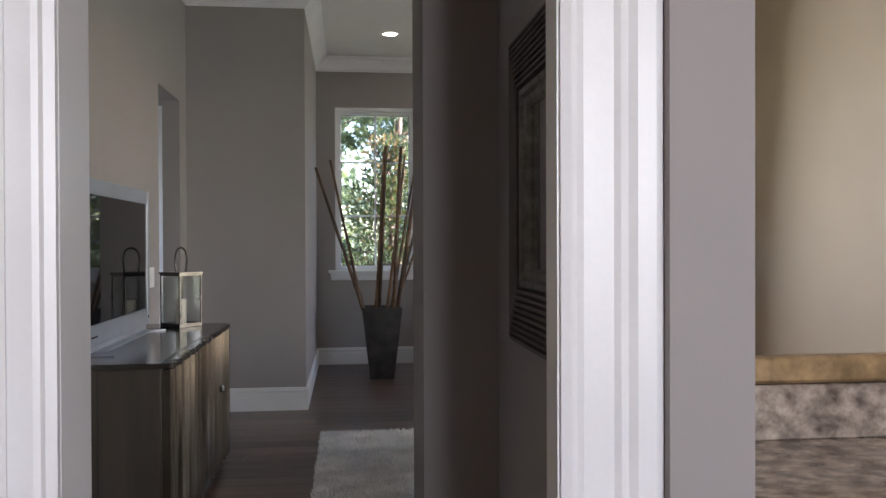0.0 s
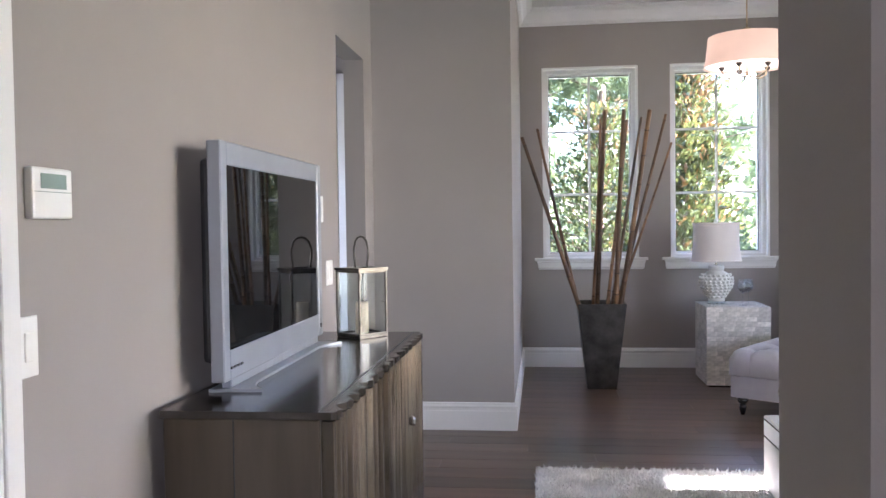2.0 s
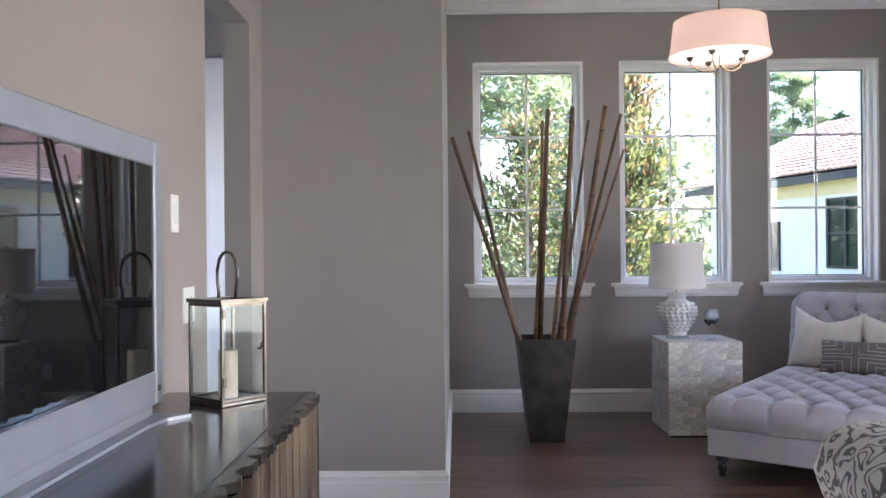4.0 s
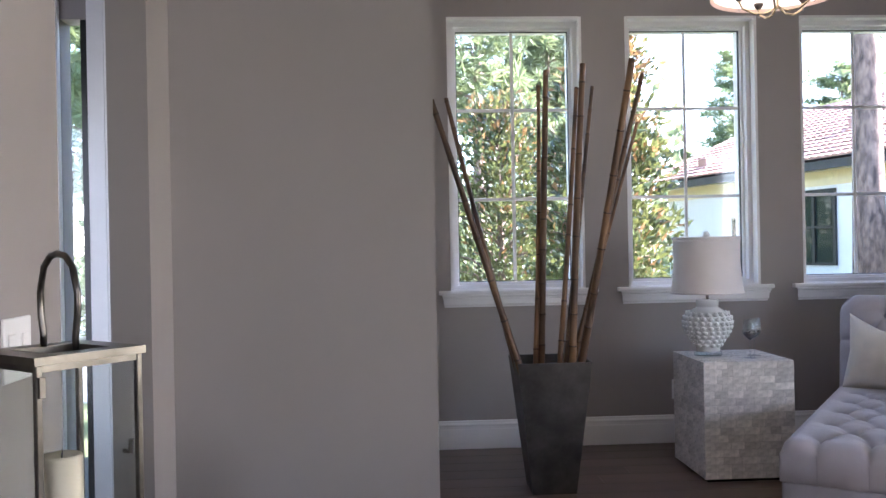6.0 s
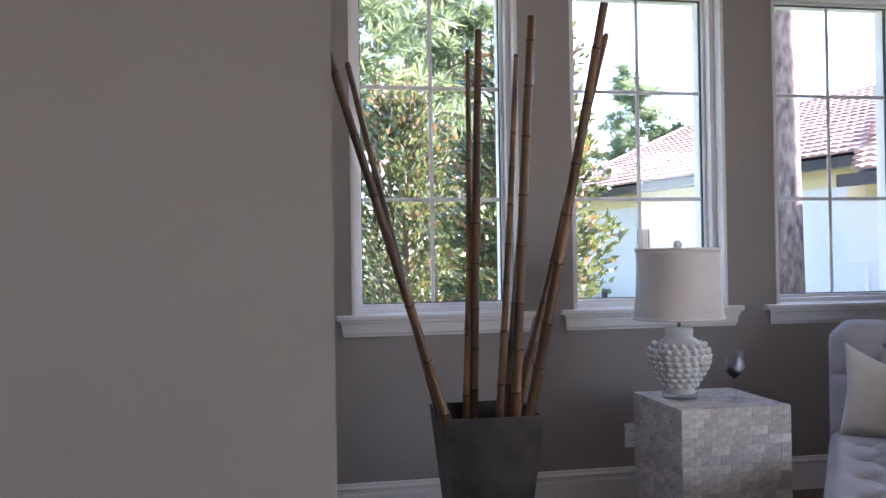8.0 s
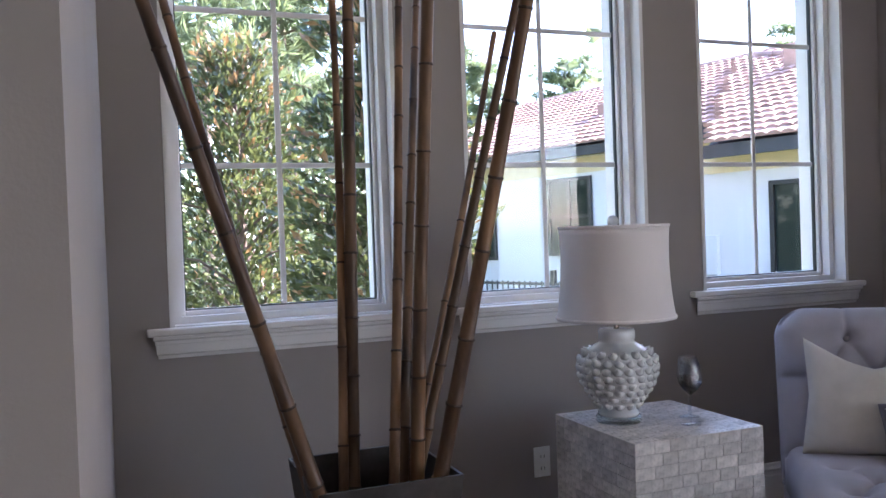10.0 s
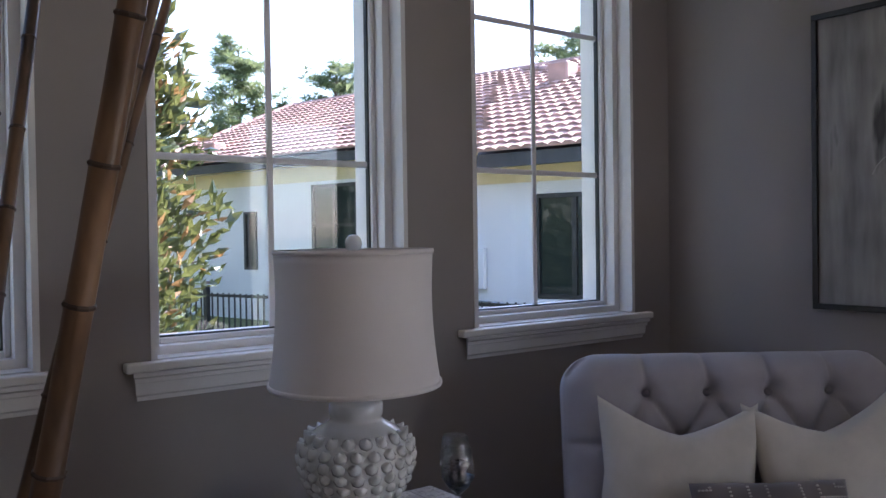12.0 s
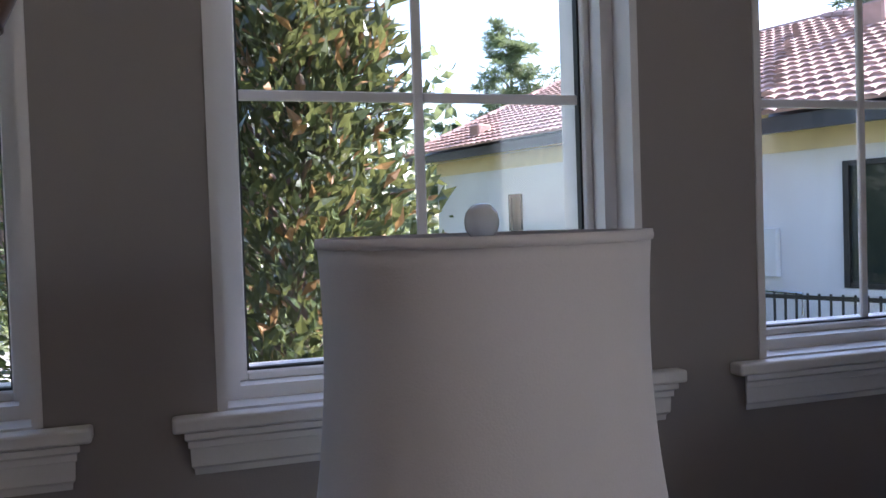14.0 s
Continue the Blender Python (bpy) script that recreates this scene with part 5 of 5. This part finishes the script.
def magnolia(x, y, height, radius, seed, leaves, brown, leaf=1.0):
    rng = np.random.default_rng(seed)
    tree = thing("magnolia_tree", "dense magnolia with glossy green and rust-backed leaves", "tree", pose(x, y, GZ), group="magnolias outside the windows")
    bm = bmesh.new()
    tube([(0, 0, 0), (0.02, 0.01, height * 0.4), (0, 0.02, height * 0.92)], [0.06, 0.045, 0.012], 8, bm)
    part("trunk", bm, M_BARK, tree)
    bm = bmesh.new()
    tips = []
    for k in range(64):
        z = height * (0.06 + 0.90 * (k + rng.random()) / 64)
        a = k * 2.4 + rng.normal() * 0.3
        r = radius * (1.0 - 0.72 * max(0, (z / height - 0.35) / 0.65) ** 1.3) * (0.70 + 0.45 * rng.random())
        tip = np.array([r * math.cos(a), r * math.sin(a), z + 0.22 * r + 0.1 * rng.random()])
        mid = tip * np.array([0.5, 0.5, 1]) - np.array([0, 0, 0.10 * r])
        root = np.array([0, 0, max(0.1, z - 0.2 * r)])
        tube([tuple(root), tuple(mid), tuple(tip)], [0.016, 0.011, 0.004], 5, bm)
        tips += [(root, mid, tip)]
    part("limbs", bm, M_BARK, tree)
    c, nn, sz, br = [], [], [], []
    for q in range(leaves):
        root, mid, tip = tips[rng.integers(len(tips))]
        f = rng.random() ** 0.55
        p = root + (tip - root) * f + rng.normal(size=3) * 0.085
        out = np.array([p[0], p[1], 0.35 + 0.2 * rng.random()])
        c.append(p)
        nn.append(out / (np.linalg.norm(out) + 1e-6))
        sz.append(leaf * (0.10 + 0.085 * rng.random()))
        br.append(rng.random() < brown * (0.40 + 3.0 * (p[2] / height) ** 7))
    c, nn, sz, br = np.array(c), np.array(nn), np.array(sz), np.array(br)
    for flag, material, label in ((False, M_MAG, "glossy green leaves"), (True, M_MAGB, "rust-brown backed leaves")):
        s = br == flag
        v, f = leaf_cloud(c[s], nn[s], sz[s], rng, aspect=0.37)
        cloud_part("crown", v, f, material, tree, label)
    return tree


magnolia(1.88, 14.2, 3.35, 0.74, 2, 6400, 0.11, 0.72)
magnolia(2.76, 12.75, 3.75, 0.72, 7, 8200, 0.24, 0.86)
magnolia(2.35, 15.6, 2.2, 0.8, 9, 1800, 0.08)


def pine(seed, height, spread, r0, clumps, low):
    rng = np.random.default_rng(seed)
    tree = thing("pine_tree", "tall pine with rough bark and an airy needled crown", "tree", group="pines around the house")
    bend = rng.normal(size=2) * 0.25
    pts = [(bend[0] * (k / 8) ** 2, bend[1] * (k / 8) ** 2, height * k / 8) for k in range(9)]
    part("trunk", tube(pts, [r0 * (1 - 0.82 * k / 8) for k in range(9)], 12), M_BARK, tree, smooth=True)
    bm = bmesh.new()
    c, nn = [], []
    nb = 30
    for k in range(nb):
        z = height * (low + (1 - low) * (k + rng.random()) / nb)
        a = k * 2.4 + rng.normal() * 0.4
        r = spread * (1.05 - 0.75 * ((z / height - low) / (1 - low))) * (0.55 + 0.6 * rng.random())
        root = np.array([bend[0] * (z / height) ** 2, bend[1] * (z / height) ** 2, z])
        tip = root + np.array([r * math.cos(a), r * math.sin(a), 0.15 * r + rng.normal() * 0.3])
        mid = (root + tip) / 2 + np.array([0, 0, 0.1 * r])
        tube([tuple(root), tuple(mid), tuple(tip)], [0.045, 0.03, 0.010], 5, bm)
        for q in range(clumps):
            f = 0.35 + 0.7 * rng.random()
            centre = root + (tip - root) * f + rng.normal(size=3) * np.array([0.28, 0.28, 0.18]) * (0.5 + 0.3 * r)
            m = 28
            dirs = rng.normal(size=(m, 3)) + np.array([0, 0, 0.4])
            c.append(np.repeat(centre[None], m, 0))
            nn.append(dirs / np.linalg.norm(dirs, axis=1)[:, None])
    part("limbs", bm, M_BARK, tree)
    c, nn = np.concatenate(c), np.concatenate(nn)
    v, f = leaf_cloud(c, nn, 0.28 + 0.18 * rng.random(len(c)), rng, aspect=0.13, fold=0.0)
    cloud_part("crown", v, f, M_NEEDLE, tree, "tufts of green pine needles")
    return tree


near_pine = pine(21, 15.0, 2.6, 0.26, 7, 0.45)
near_pine.matrix_world = pose(7.82, 16.9, GZ)
pine_b = pine(22, 11.0, 2.4, 0.13, 17, 0.25)
pine_b.matrix_world = pose(-0.8, 21.0, GZ)
pine_c = pine(23, 13.0, 2.8, 0.16, 17, 0.35)
pine_c.matrix_world = pose(2.6, 24.0, GZ)
grng = random.Random(17)
spots = [(0.6, 27, 0.9), (5.0, 27.0, 0.9), (4.2, 31.0, 1.0), (-5.5, 23.0, 0.9), (-2.0, 33.0, 1.1), (6.2, 34.0, 0.9), (17.3, 44.4, 0.80), (14.6, 45.0, 0.56),
         (22.4, 44.5, 0.79), (19.6, 46.0, 0.74), (24.4, 30.5, 0.69), (31.0, 37.0, 0.69), (30.0, 24.0, 1.05), (-8.0, 30.0, 1.0), (-10.0, 20.0, 1.0), (-13.0, 26.0, 1.1), (-6.0, 14.0, 1.0), (-9.0, 10.0, 1.0)]
for k, (px_, py_, s_) in enumerate(spots):
    o = copy_thing(pine_b if k % 2 else pine_c, pose(px_, py_, GZ, 0, 0, grng.uniform(0, 360)))
    wide = 1.5 if s_ <= 0.8 else 1.1
    o.scale = (s_ * wide, s_ * wide, s_)
# far woodland
rng = np.random.default_rng(31)
wood = thing("woodland", "dense sunlit green woodland in the distance", "woodland", kind="stuff")
n = 15000
ang = rng.uniform(math.radians(48), math.radians(165), n)
rad = rng.uniform(34, 58, n)
zz = GZ + 10.5 * rng.random(n) ** 1.35 * (0.55 + 0.45 * np.sin(ang * 17) * np.sin(ang * 41 + 1))
c = np.stack([rad * np.cos(ang), 6 + rad * np.sin(ang), zz], 1)
dirs = rng.normal(size=(n, 3))
dirs /= np.linalg.norm(dirs, axis=1)[:, None]
v, f = leaf_cloud(c, dirs, rng.uniform(0.35, 0.9, n), rng, aspect=0.55)
cloud_part("foliage", v, f, M_SHRUB, wood, kind="stuff")
hedge = thing("shrubs", "low green shrubs along the driveway", "shrub", kind="stuff")
n = 9000
hx = rng.uniform(-9, 7.0, n)
hy = 17.5 + 3 * np.sin(hx * 1.3) + rng.normal(size=n) * 1.2
c = np.stack([hx, hy + 5.5, GZ + np.abs(rng.normal(size=n)) * 0.75], 1)
dirs = rng.normal(size=(n, 3))
dirs /= np.linalg.norm(dirs, axis=1)[:, None]
v, f = leaf_cloud(c, dirs, rng.uniform(0.10, 0.3, n), rng, aspect=0.5)
cloud_part("foliage", v, f, M_SHRUB, hedge, kind="stuff")

# unseen slab added outside the wide east opening to block the sun
part("east_sun_blocker", boxm(5.56, 12.0, 2.5, 6.20, 2.95, 3.1), M_SOFFIT, kind="structure")
# side light at the end of the passage
wall_y("wall_passage_north", 9.2, 9.34, -1.75, XN - 0.14, ZC, M_WALL, [(-1.07, -0.92, 0.0, 2.6), (-1.58, -1.25, 0.0, 2.6)])
sl = thing("side_light", "narrow dark framed glass light between white casings", "window", kind="structure")
part("frame", boxm(-0.97, -0.92, 9.22, 9.30, 0.0, 2.6), M_BRONZE, sl)
pn = part("pane", boxm(-1.07, -0.97, 9.255, 9.262, 0.0, 2.6), M_GLASS, sl)
pn.visible_shadow = False
part("casing", boxm(-0.92, -0.829, 9.165, 9.199, 0, 2.7, bevel=0.004), M_TRIM, sl)
part("casing", boxm(-0.826, -0.70, 9.155, 9.199, 0, 2.7, bevel=0.004), M_TRIM, sl)
part("casing", boxm(-0.697, -0.58, 9.165, 9.199, 0, 2.7, bevel=0.004), M_TRIM, sl)
part("casing", boxm(-1.25, -1.07, 9.16, 9.199, 0, 2.7, bevel=0.004), M_TRIM, sl)
# Added lamp out of view; brightens the white casings in the passage.
area_lamp("passage_fill", (-1.62, 7.7, 1.35), (-0.7, 9.0, 1.35), 0.7, 1.8, 1.6, (0.96, 0.97, 1.0))

# ---- floor planks, the pieces of the floor ----
floor_ob = bpy.data.objects["floor"]
PLANK_W = 0.178
plank_meshes = {}


def plank_mesh(length):
    key = round(length, 2)
    if key not in plank_meshes:
        bm = bmesh.new()
        box(bm, 0, key - 0.0016, 0.0008, PLANK_W - 0.0008, -0.012, 0.0, bevel=0.0012)
        me = mesh_of(bm, "plank")
        me.materials.append(M_WOOD)
        plank_meshes[key] = me
    return plank_meshes[key]


rng = random.Random(5)
rest = bmesh.new()
row = 0
y = -1.8
while y < 10.1:
    if y < 2.35:
        x, end = -1.25, 4.05
    elif y < 5.2:
        x, end = -0.15, 5.45 if y > 3.0 else 1.8
    elif y < 9.2:
        x, end = -1.65, 5.45 if y < 7.5 else 4.68
    else:
        x, end = 0.85, 4.68
    first = True
    while x < end - 0.05:
        length = round(rng.uniform(0.3, 1.5) if first else rng.choice((0.9, 1.2, 1.5, 1.8)), 1)
        length = min(length, round(end - x, 2))
        first = False
        if y > 5.0 and x + length > 0.2 and x < 3.4:
            ob = part("plank", plank_mesh(length), M_WOOD, floor_ob)
            ob.location = (x, y, 0)
        else:
            box(rest, x, x + length - 0.0016, y + 0.0008, y + PLANK_W - 0.0008, -0.012, 0.0)
        x += length
    y += PLANK_W
part("floorboards", rest, mat("walnut_plank_far", (0.125, 0.076, 0.052), 0.30, var=0.14, scale=2.4, fine=14, bump=0.012, stretch=(0.4, 5, 5), island=0.34, coat=0.12), floor_ob, kind="stuff")
